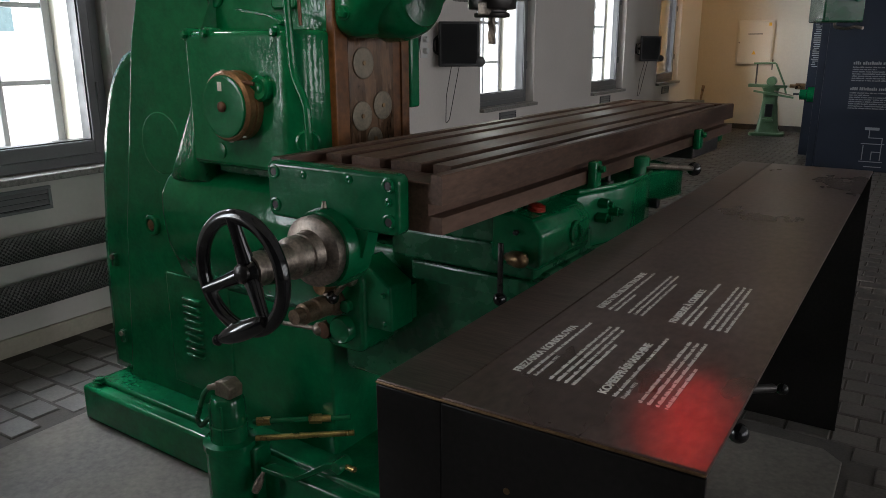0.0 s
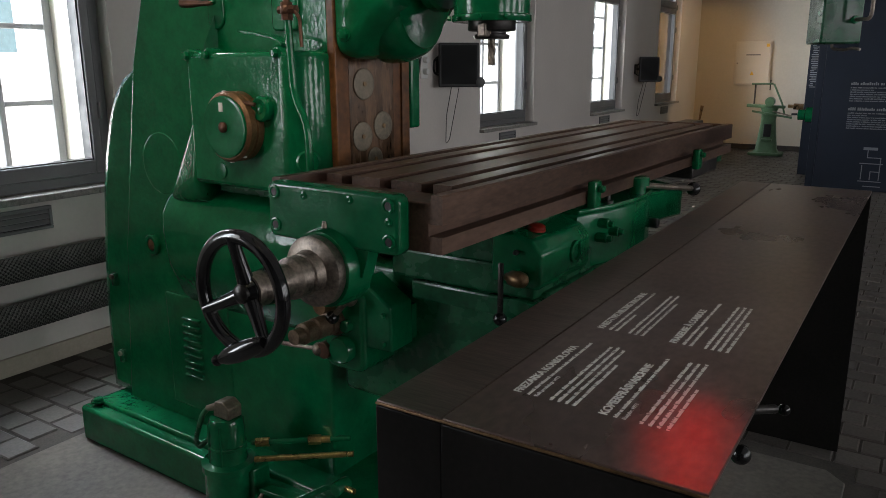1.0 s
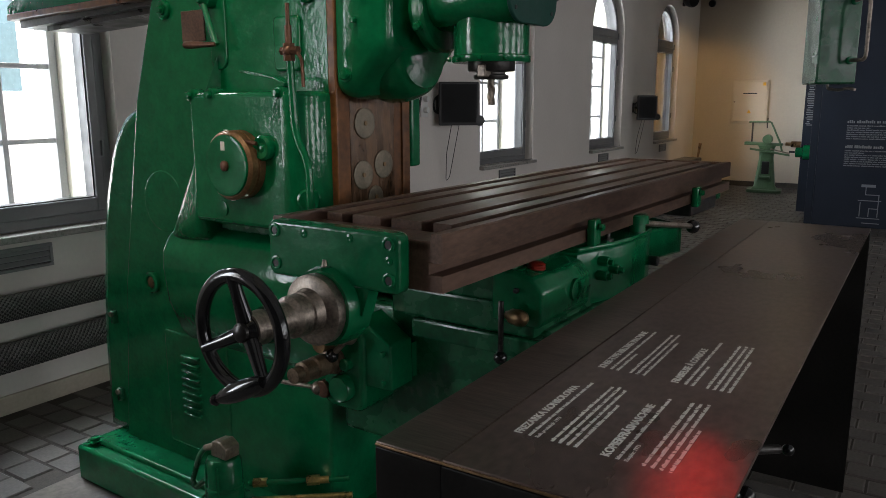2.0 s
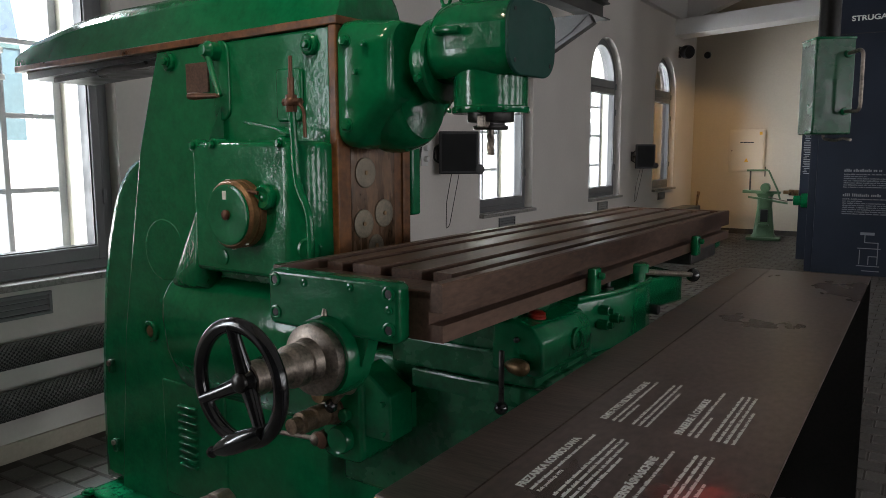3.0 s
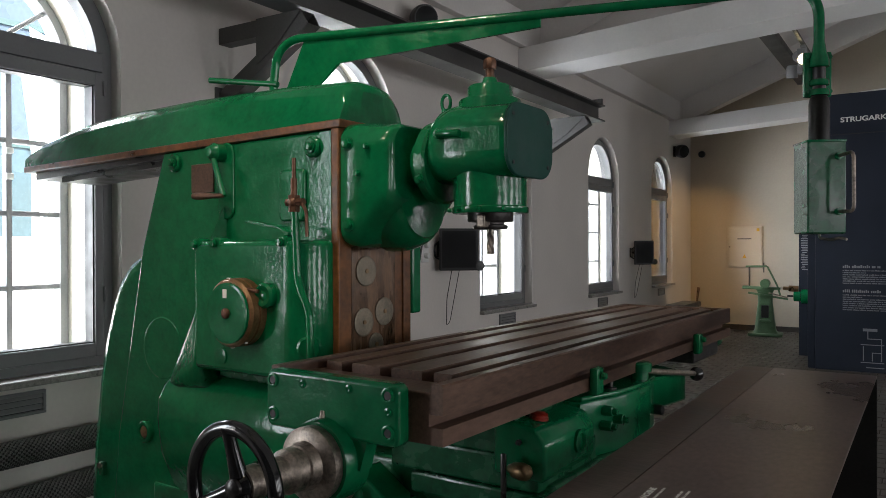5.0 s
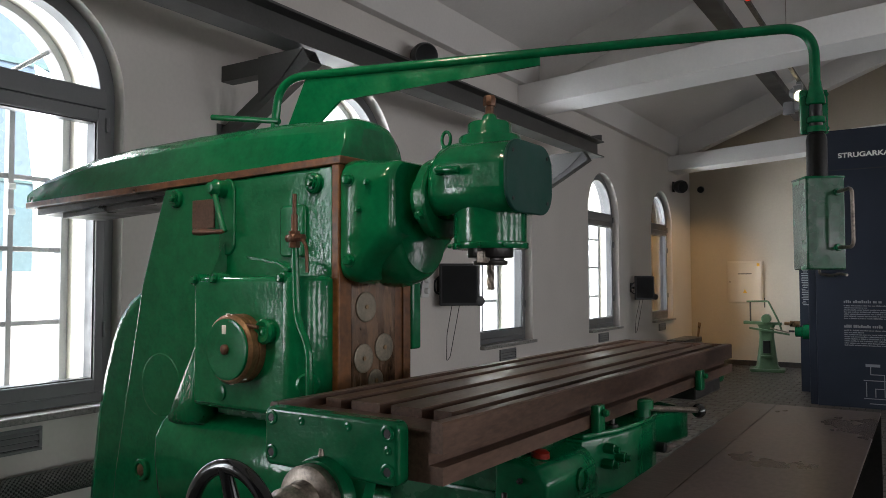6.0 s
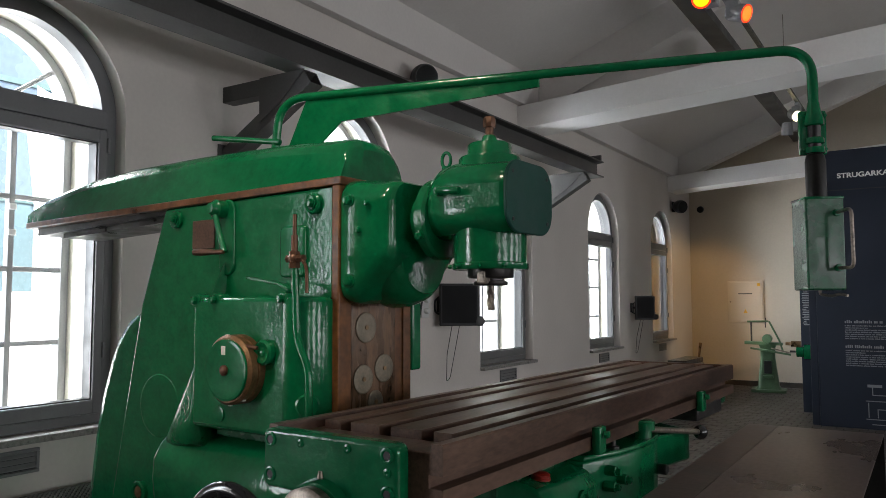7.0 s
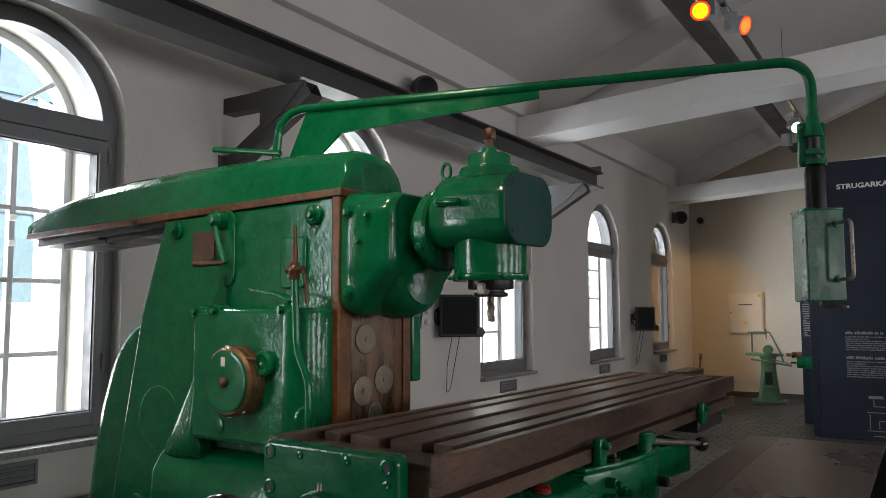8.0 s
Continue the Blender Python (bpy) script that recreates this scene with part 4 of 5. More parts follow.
part("folding_grip", bm, BLACK_GLOSS, wheel)
part("hub_cap", lathe(BM(), (HX, WY - 0.019, HZ), (0, -1, 0), [(0.016, 0), (0.016, 0.006), (0.011, 0.010), (0, 0.011)], 20), STEEL_DARK, wheel)

# saddle under the table
bm = BM()
box(bm, 0.05, 0.545, -0.04, 0.50, 0.855, 0.964, 0.008)
box(bm, 0.22, 0.60, -0.045, 0.62, 0.79, 0.86, 0.008)
saddle = part("saddle", bm, GREEN_DULL, mill)
bm = prism(BM(), [(0.50, -0.055, 0.822), (0.610, -0.055, 0.815), (0.622, -0.055, 0.83), (0.622, -0.055, 0.895), (0.600, -0.055, 0.922), (0.555, -0.055, 0.934), (0.50, -0.055, 0.930)], (0, 0.24, 0), 0.008, 3)
part("feed_box", bm, GREEN, saddle, sharp=30)
part("red_cap", lathe(BM(), (0.572, 0.012, 0.930), (0.12, 0, 1), [(0.020, 0), (0.020, 0.005), (0.0185, 0.006), (0.0185, 0.011), (0.014, 0.014), (0, 0.015)], 28), RED, saddle, "faded red filler cap")
part("window_ring", lathe(BM(), (0.621, 0.10, 0.872), (1, 0, 0), [(0.025, 0), (0.025, 0.007), (0.018, 0.008), (0.017, 0.003), (0, 0.003)], 28), GREEN, saddle)
bolt(saddle, (0.565, -0.055, 0.895), (0, -1, 0), 0.006, BLACK, washer=False)
bm = BM()
outline = [(0.46, 0.19), (0.585, 0.19), (0.60, 0.24), (0.622, 0.31), (0.634, 0.40), (0.636, 0.50), (0.624, 0.57), (0.600, 0.61), (0.46, 0.61)]
prism(bm, [(x, y, 0.80) for x, y in outline], (0, 0, 0.135), 0.008, 3, caps_only=True)
part("gear_housing", bm, GREEN, saddle, sharp=50)
part("housing_plate", prism(BM(), [(x + 0.004, y, 0.935) for x, y in outline], (0, 0, 0.012), 0.004, 2), GREEN, saddle, sharp=50)
part("stud", lathe(BM(), (0.60, 0.33, 0.945), (0, 0, 1), [(0.015, 0), (0.015, 0.005), (0.007, 0.006), (0.007, 0.028), (0, 0.03)], 16), STEEL_DARK, saddle)
bx = part("lever_boss", lathe(BM(), (0.612, 0.50, 0.947), (0, 0, 1), [(0.022, 0), (0.022, 0.018), (0.030, 0.020), (0.030, 0.040), (0.024, 0.044), (0, 0.044)], 28), GREEN, saddle)
part("rod", tube(BM(), [(0.618, 0.51, 0.966), (0.640, 0.875, 0.910)], 0.008, 12), STEEL, bx)
part("knob", ball(BM(), (0.641, 0.90, 0.905), 0.021), BLACK_GLOSS, bx)
for p in ((0.614, 0.27, 0.905), (0.624, 0.31, 0.880), (0.616, 0.26, 0.872)):
    q = part("fitting", cyl(BM(), (p[0] - 0.01, p[1], p[2]), (p[0] + 0.018, p[1], p[2]), 0.0125, seg=8, bev=0.002), GREEN, saddle)
    part("nut", cyl(BM(), (p[0] + 0.018, p[1], p[2]), (p[0] + 0.028, p[1], p[2]), 0.008, seg=6), BRASS if p[1] > 0.35 else GREEN, q)
bm = prism(BM(), [(0.46, 0.61, 0.945), (0.60, 0.61, 0.93), (0.60, 0.93, 0.905), (0.46, 0.93, 0.925), ], (0, 0, -0.09), 0.008, 3)
part("far_box", bm, GREEN, saddle, sharp=50)
part("side_knob", cyl(BM(), (0.61, 0.60, 0.850), (0.640, 0.60, 0.850), 0.014, bev=0.004), BLACK, saddle)
# clamping lever and brass knob at the near side
lv = part("clamp_lever", box(BM(), 0.537, 0.549, -0.09, -0.082, 0.762, 0.875, 0.003), STEEL_DARK, saddle)
part("knob", ball(BM(), (0.543, -0.086, 0.752), 0.015), BLACK_GLOSS, lv)
part("grip", lathe(BM(), (0.548, -0.07, 0.842), (0.9, -0.3, 0.05), [(0.009, 0), (0.011, 0.008), (0.016, 0.016), (0.018, 0.036), (0.016, 0.05), (0.009, 0.058), (0, 0.06)], 22), BRASS, lv, "worn bronze grip")

# knee
bm = BM()
prism(bm, [(0.03, -0.015, 0.44), (0.03, -0.015, 0.80), (0.62, -0.015, 0.80), (0.62, -0.015, 0.70), (0.50, -0.015, 0.52), (0.34, -0.015, 0.45), (0.22, -0.015, 0.44)], (0, 0.36, 0), 0.015, 3)
knee = part("knee", bm, GREEN_DULL, mill, sharp=50)
part("knee_slide", box(BM(), 0.285, 0.66, -0.055, 0.43, 0.745, 0.79, 0.006), GREEN_DULL, knee)
bm = prism(BM(), [(0.18, -0.118, 0.622), (0.18, -0.118, 0.793), (0.272, -0.118, 0.734), (0.275, -0.118, 0.625)], (0, 0.085, 0), 0.006, 3)
box(bm, 0.21, 0.27, -0.05, 0.0, 0.635, 0.72)
blk = part("feed_gear_case", bm, GREEN, knee, sharp=50)
for z in (0.715, 0.645):
    bolt(blk, (0.257, -0.118, z), (0, -1, 0), 0.007, washer=False)
part("crank_case", prism(BM(), [(0.135 + a, 0.0, 0.66 + b) for a, b in rounded_rect(0.13, 0.21, 0.03)], (0, -0.13, 0), 0.012, 3), GREEN, knee, sharp=50)
bm = lathe(BM(), (0.112, -0.118, 0.676), (0, -1, 0), [(0.034, 0), (0.034, 0.020), (0.031, 0.023), (0.028, 0.024), (0.028, 0.042), (0.023, 0.044), (0.023, 0.050), (0.026, 0.052), (0.026, 0.084), (0.022, 0.088), (0.022, 0.094), (0.025, 0.096), (0.025, 0.122), (0.018, 0.126), (0.018, 0.15), (0, 0.15)], 36)
part("vertical_feed_dial", bm, WORN_BRONZE, knee, "worn bronze feed dial", sharp=35)
part("cross_feed_shaft", lathe(BM(), (0.118, -0.10, 0.730), (0, -1, 0), [(0.016, 0), (0.016, 0.05), (0.02, 0.052), (0.02, 0.09), (0, 0.09)], 24), BRASS, knee)
c1 = part("ball_lever", ball(BM(), (0.175, -0.145, 0.747), 0.018), STEEL, knee)
part("arm", tube(BM(), [(0.175, -0.147, 0.747), (0.138, -0.16, 0.705)], 0.007, 10), STEEL, c1)
part("knob", ball(BM(), (0.133, -0.162, 0.698), 0.016), BLACK_GLOSS, c1)
c2 = part("cross_lever", ball(BM(), (0.055, -0.13, 0.592), 0.018), STEEL, knee)
part("arm", tube(BM(), [(0.055, -0.13, 0.592), (-0.085, -0.12, 0.575)], 0.006, 10), STEEL, c2)
part("bush", cyl(BM(), (0.075, -0.05, 0.595), (0.075, -0.14, 0.595), 0.022, bev=0.003), COPPER, knee)
part("plug_cap", lathe(BM(), (0.140, -0.128, 0.612), (0, -1, 0), [(0.034, 0), (0.034, 0.018), (0.030, 0.024), (0.026, 0.022), (0, 0.022)], 32), GREEN, knee)
part("small_cap", lathe(BM(), (0.152, -0.128, 0.672), (0, -1, 0), [(0.016, 0), (0.016, 0.014), (0.012, 0.018), (0, 0.018)], 24), GREEN, knee)
part("support_screw", cyl(BM(), (0.33, 0.16, 0.14), (0.33, 0.16, 0.50), 0.045), STEEL_DARK, knee)
part("screw_housing", cyl(BM(), (0.33, 0.16, 0.14), (0.33, 0.16, 0.30), 0.085, bev=0.01), GREEN_DULL, mill)
# elevating crank that reaches out under the console
bm = BM()
cyl(bm, (0.60, 0.02, 0.66), (0.90, -0.10, 0.66), 0.035, bev=0.004)
arm = part("elevating_shaft", bm, GREEN_DULL, mill)
bm = lathe(BM(), (0.90, -0.10, 0.66), (0.93, -0.37, 0), [(0.04, 0), (0.075, 0.02), (0.078, 0.05), (0.06, 0.07), (0, 0.075)], 32)
part("crank_hub", bm, GREEN, arm)
part("crank_arm", tube(BM(), [(0.96, -0.13, 0.66), (1.02, -0.17, 0.66)], 0.011, 10), STEEL_DARK, arm)
part("knob", ball(BM(), (1.068, -0.20, 0.652), 0.017), BLACK_GLOSS, arm)
part("knob", ball(BM(), (1.075, 0.135, 0.600), 0.012), BLACK_GLOSS, arm)
part("crank_arm", tube(BM(), [(0.93, -0.08, 0.64), (1.06, 0.125, 0.602)], 0.009, 10), STEEL_DARK, arm)

# coolant pump at the foot
PX, PY = -0.270, -0.172
bm = lathe(BM(), (PX, PY, 0.006), (0, 0, 1), [(0.068, 0), (0.068, 0.180), (0.074, 0.184), (0.074, 0.203), (0.053, 0.207), (0.050, 0.245), (0.052, 0.247), (0.052, 0.253), (0.049, 0.255), (0.048, 0.322), (0.042, 0.333), (0, 0.335)], 44)
pump = part("coolant_pump", bm, GREEN, mill, sharp=35)
for a in (245, 300):
    ca, sa = math.cos(radians(a)), math.sin(radians(a))
    part("tie_rod", cyl(BM(), (PX + 0.051 * ca, PY + 0.051 * sa, 0.205), (PX + 0.049 * ca, PY + 0.049 * sa, 0.328), 0.0035, seg=8), GREEN, pump)
part("mounting_web", box(BM(), PX - 0.058, PX + 0.085, PY + 0.01, -0.10, 0.008, 0.195, 0.008), GREEN, pump)
part("terminal_box", prism(BM(), [(PX - 0.028, PY - 0.02, 0.340), (PX + 0.034, PY - 0.02, 0.340), (PX + 0.037, PY - 0.02, 0.374), (PX + 0.012, PY - 0.02, 0.390), (PX - 0.020, PY - 0.02, 0.384)], (0, 0.048, 0), 0.004, 2), PLUG, pump, "grey metal terminal box")
part("cable_gland", cyl(BM(), (PX - 0.024, PY - 0.005, 0.364), (PX - 0.062, PY - 0.01, 0.350), 0.011, 0.008), PLUG, pump)
pts = rounded([(PX - 0.058, PY - 0.01, 0.352), (PX - 0.085, PY - 0.012, 0.325), (PX - 0.125, PY - 0.012, 0.235), (PX - 0.112, PY - 0.012, 0.215), (PX - 0.060, PY + 0.01, 0.27), (PX - 0.035, PY + 0.03, 0.305)], 0.035, 10)
part("cable", tube(BM(), pts, 0.0075, 12), GREEN_DULL, pump)
P0, P1 = Vector((-0.225, -0.125, 0.252)), Vector((-0.045, 0.0, 0.262))
p1 = part("outlet_pipe", tube(BM(), [P0, P1 + (P1 - P0) * 0.25], 0.008, 12), GREEN, pump)
along = lambda t: P0 + (P1 - P0) * t
part("union_nut", cyl(BM(), along(0.05), along(0.22), 0.013, seg=8), POLISHED_BRASS, p1, "brass union nut")
part("union_nut", cyl(BM(), along(0.72), along(0.88), 0.014, seg=6), POLISHED_BRASS, p1, "brass union nut")
part("olive", cyl(BM(), along(0.88), along(1.0), 0.010, seg=12), POLISHED_BRASS, p1)
part("brass_pipe", tube(BM(), [(-0.20, -0.14, 0.215), (0.03, 0.01, 0.235)], 0.0085, 12), POLISHED_BRASS, pump, "tarnished brass pipe")
st = part("strap", prism(BM(), [(-0.15, -0.175, 0.160), (-0.045, -0.155, 0.152), (0.02, -0.10, 0.190), (0.055, -0.09, 0.192), (0.055, -0.09, 0.182), (0.022, -0.10, 0.176), (-0.043, -0.155, 0.138), (-0.15, -0.175, 0.146)], (0.016, 0.036, 0), 0.002, 2), GREEN, pump)
part("strap_eye", cyl(BM(), (0.058, -0.10, 0.187), (0.058, -0.05, 0.187), 0.019, bev=0.004), GREEN, st)
part("eye_pin", cyl(BM(), (0.07, -0.075, 0.187), (0.105, -0.075, 0.187), 0.008, seg=10), POLISHED_BRASS, st)
part("drain_handle", lathe(BM(), (-0.145, -0.165, 0.148), (-0.25, -0.35, -0.9), [(0.005, 0), (0.006, 0.018), (0.011, 0.03), (0.013, 0.052), (0.010, 0.07), (0, 0.075)], 18), STEEL, st)

# swinging arm with the control pendant
bm = BM()
arm_line = rounded([W(-1.655, 1.658, 1.72), W(-1.635, 1.660, 1.895), W(-0.252, 2.072, 1.912), W(-0.252, 2.072, 1.75)], 0.12, 12)
arm = part("pendant_arm", tube(bm, arm_line, 0.0125, 16), GREEN, mill, sharp=60)
g0, g1, g2, g3 = W(-1.62, 1.665, 1.72), W(-1.555, 1.684, 1.885), W(-0.897, 1.881, 1.898), W(-0.897, 1.881, 1.871)
g4, g5 = W(-1.45, 1.715, 1.815), W(-1.545, 1.687, 1.72)
part("gusset", prism(BM(), [g0, g1, g2, g3, g4, g5], (0, 0.008, 0)), GREEN, arm)
part("swivel_foot", cyl(BM(), W(-1.645, 1.66, 1.70), W(-1.645, 1.66, 1.745), 0.032, bev=0.005), GREEN, arm)
part("locking_bar", tube(BM(), [W(-1.63, 1.655, 1.765), W(-1.88, 1.62, 1.80)], 0.009, 10), GREEN, arm)
px, py = -0.252, 2.072
PM = INV @ pose(px, py, 0.0, 0, 0, 28)
clampb = part("pendant_clamp", box(BM(), -0.032, 0.032, 0.004, 0.022, 1.648, 1.757, 0.004), GREEN, arm, at=PM)
for z, profile in ((1.757, [(0.0135, -0.018), (0.016, 0.0), (0.022, 0.022), (0.023, 0.038), (0.019, 0.040), (0, 0.040)]), (1.688, [(0.0, 0), (0.020, 0), (0.022, 0.002), (0.022, 0.013), (0.019, 0.015), (0.0, 0.015)]), (1.664, [(0.0, 0), (0.022, 0), (0.023, 0.002), (0.023, 0.014), (0.0, 0.016)])):
    part("clamp_collar", lathe(BM(), (0, 0, z), (0, 0, -1), profile, 28), GREEN, arm, at=PM, sharp=50)
# black core that makes the gaps between the collars dark, as shade would
part("slot", cyl(BM(), (0, 0, 1.655), (0, 0, 1.725), 0.0145, seg=20), BLACK, arm, at=PM)
for x in (-0.026, 0.026):
    for z in (1.661, 1.744):
        part("clamp_bolt", lathe(BM(), (x, 0.004, z), (0, -1, 0), [(0.006, 0), (0.006, 0.004), (0.004, 0.006), (0, 0.006)], 6), GREEN, arm, at=PM)
bm = lathe(BM(), (0, 0, 1.535), (0, 0, 1), [(0.0235, 0), (0.0235, 0.095), (0.021, 0.108), (0.016, 0.115), (0, 0.115)], 32)
part("hanger_rod", bm, DARKENED_STEEL, arm, "dark bare steel rod", at=PM, sharp=60)
pend = part("control_pendant", box(BM(), -0.044, 0.044, -0.044, 0.044, 1.318, 1.538, 0.004, 3), GREEN_DULL, arm, at=PM)
part("lid_edge", box(BM(), -0.0452, 0.0452, -0.0452, 0.0452, 1.533, 1.5395, 0.002), GREEN, arm, at=PM)
for z in (1.50, 1.37):
    part("handle_lug", cyl(BM(), (0.026, -0.042, z), (0.026, -0.052, z), 0.009, seg=12, bev=0.002), GREEN, arm, at=PM)
part("handle", tube(BM(), rounded([(0.026, -0.044, 1.50), (0.030, -0.112, 1.503), (0.030, -0.114, 1.368), (0.026, -0.044, 1.37)], 0.018), 0.0042, 10), STEEL, arm, "bent bright wire handle", at=PM)
part("cable_hook", tube(BM(), rounded([(0.0, 0.0, 1.322), (0.0, 0.0, 1.308), (0.02, -0.02, 1.304), (0.03, -0.035, 1.309), (0.04, -0.055, 1.305)], 0.008), 0.0035, 8), STEEL, arm, at=PM)

# ---------------------------------------------------------------- the display console
CX0, CXS, CX1, CY0, CY1, CZ = -0.548, -0.456, -0.163, 0.706, 2.722, 0.89
console = thing("display_console", pose((CX0 + CX1) / 2, (CY0 + CY1) / 2, 0), "blackened steel display console with white printed texts", "display console")
ox, oy = (CX0 + CX1) / 2, (CY0 + CY1) / 2
C = lambda x0, x1, y0, y1, z0, z1, b=0.0: box(BM(), x0 - ox, x1 - ox, y0 - oy, y1 - oy, z0, z1, b)
part("top_sheet", C(CXS + 0.0008, CX1, CY0 + 0.002, CY1, CZ - 0.006, CZ, 0.0012), CONSOLE, console)
part("top_strip", C(CX0, CXS - 0.0008, CY0 + 0.002, CY1, CZ - 0.006, CZ - 0.0003, 0.0012), CONSOLE_STRIP, console, "brushed steel strip")
# end sheets of the same steel as the top, coloured darker for shade
part("end_sheet", C(CXS + 0.0008, CX1, CY0, CY0 + 0.006, 0.007, CZ - 0.007, 0.001), DARKENED_STEEL, console)
part("end_sheet", C(CX0, CXS - 0.0008, CY0 + 0.0006, CY0 + 0.0066, 0.007, CZ - 0.007, 0.001), DARKENED_STEEL, console)
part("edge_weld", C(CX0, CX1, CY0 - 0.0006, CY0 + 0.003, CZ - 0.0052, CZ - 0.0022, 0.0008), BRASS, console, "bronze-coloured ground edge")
part("end_sheet", C(CX0, CX1, CY1 - 0.006, CY1 - 0.001, 0.0, CZ - 0.007, 0.001), DARKENED_STEEL, console)
for x, z in ((-0.37, 0.80), (-0.21, 0.80)):
    part("rivet", cyl(BM(), (x - ox, CY0 - oy - 0.001, z), (x - ox, CY0 - oy + 0.002, z), 0.004, seg=10), BRASS, console)


def heading(text, size, m, parent, stretch=1.0, bold=0.012, mat=None):
    cu = bpy.data.curves.new("heading", "FONT")
    cu.body, cu.size, cu.extrude, cu.offset = text, size, 0.0002, size * bold
    ob = new("printed_heading", cu)
    ob.data.materials.append(mat or LETTER)
    ob.parent = parent
    ob.matrix_basis = m @ Matrix.Diagonal((stretch, 1, 1, 1))
    return ob


def text_width(ob):
    bpy.context.view_layer.update()
    return ob.dimensions.x


def bars(rng, lines, pitch, h, length, m, parent, mat=None):
    """Lines of words too small to read, as plain bars. Lines run along local x, downwards in local -y."""
    for k, frac in enumerate(lines):
        if frac <= 0:
            continue
        bm = BM()
        x, y = 0.0, -pitch * k
        while x < length * frac - 0.002:
            for letter in range(rng.choice((1, 2, 4, 5, 6, 7, 8, 9))):
                tall = h * (1.0 if rng.random() < 0.3 else 0.74)
                w = h * rng.uniform(0.34, 0.56)
                if x + w > length * frac:
                    break
                box(bm, x, x + w, y, y + tall, 0.0, 0.0003)
                x += w + 0.15 * h
            x += 0.42 * h
        part("text_line", bm, mat or LETTER, parent, at=m)


rng = random.Random(5)
for x, y, words, width, body, length in (
    (-0.412, 0.816, "FREZARKA KONSOLOWA", 0.180, (0.99, 0, 0, 1.0, 1.02, 0.98, 0.70), 0.205),
    (-0.410, 1.086, "KNEE-TYPE MILLING MACHINE", 0.208, (0.98, 0.40, 0, 0.98, 1.0, 0.80), 0.222),
    (-0.302, 0.813, "KOPIERFRÄSMASCHINE", 0.173, (0.98, 0, 0, 0.99, 1.0, 1.02, 0.60), 0.210),
    (-0.300, 1.082, "FRAISEUSE À CONSOLE", 0.173, (0.99, 0.42, 0, 0.98, 1.0, 0.99, 0.66), 0.222),
):
    m = pose(x - ox, y - oy, CZ + 0.0002, 0, 0, 90)
    ob = heading(words, 0.0145, m, console, bold=0.03)
    s = width / max(0.01, text_width(ob))
    ob.matrix_basis = m @ Matrix.Diagonal((s, 1.0, 1, 1))
    bars(rng, body, 0.0098, 0.0049, length, pose(x + 0.0125 - ox, y - oy, CZ + 0.0001, 0, 0, 90), console)
    year = {"FREZARKA KONSOLOWA": "Rok produkcji: 1973", "KOPIERFRÄSMASCHINE": "Baujahr: 1973"}.get(words)
    if year:
        m = pose(x + 0.0223 - ox, y - oy, CZ + 0.0001, 0, 0, 90)
        ob = heading(year, 0.0068, m, console)
        ob.matrix_basis = m @ Matrix.Diagonal((0.0036 * len(year) / max(0.01, text_width(ob)), 1.0, 1, 1))

# ---------------------------------------------------------------- along the window wall
def hose(z, r, y0, y1, x):
    bm = BM()
    n, seg = int((y1 - y0) / 0.005), 72
    rings = []
    for k in range(n + 1):
        y = y0 + (y1 - y0) * k / n
        sag = 0.006 * math.sin(y * 2.1 + z * 9)
        ring = []
        for j in range(seg):
            a = 2 * math.pi * j / seg
            rr = r + 0.0022 * (1 if (k // 2 + j // 2) % 2 else -1)
            ring.append((x + rr * math.cos(a), y, z + sag + rr * math.sin(a)))
        rings.append(ring)
    loft(bm, rings)
    for k, f in enumerate(bm.faces):
        f.material_index = 1 if ((k // seg) // 2 + (k % seg) // 2) % 2 else 0
    return hose_object(bm)


def hose_object(bm):
    ob = solid("woven_hose", bm, HOSE, "thick grey woven metal hose along the wall", "hose", "hoses along the wall", sharp=20)
    ob.data.materials.append(HOSE_GAP)
    return ob


hose(0.455, 0.052, 0.4, 3.0, -3.125)
hose(0.262, 0.058, 0.4, 3.0, -3.118)
for y in (0.9, 2.75):
    bk = thing("hose_bracket", pose(WALL_X, y, 0.20), "dark iron bracket carrying the hoses", "bracket", "hose brackets")
    part("upright", box(BM(), 0.0, 0.012, -0.02, 0.02, -0.02, 0.34, 0.002), IRON, bk)
    for z in (0.0, 0.195):
        part("arm", box(BM(), 0.0, 0.14, -0.015, 0.015, z - 0.012, z - 0.002, 0.002), IRON, bk)


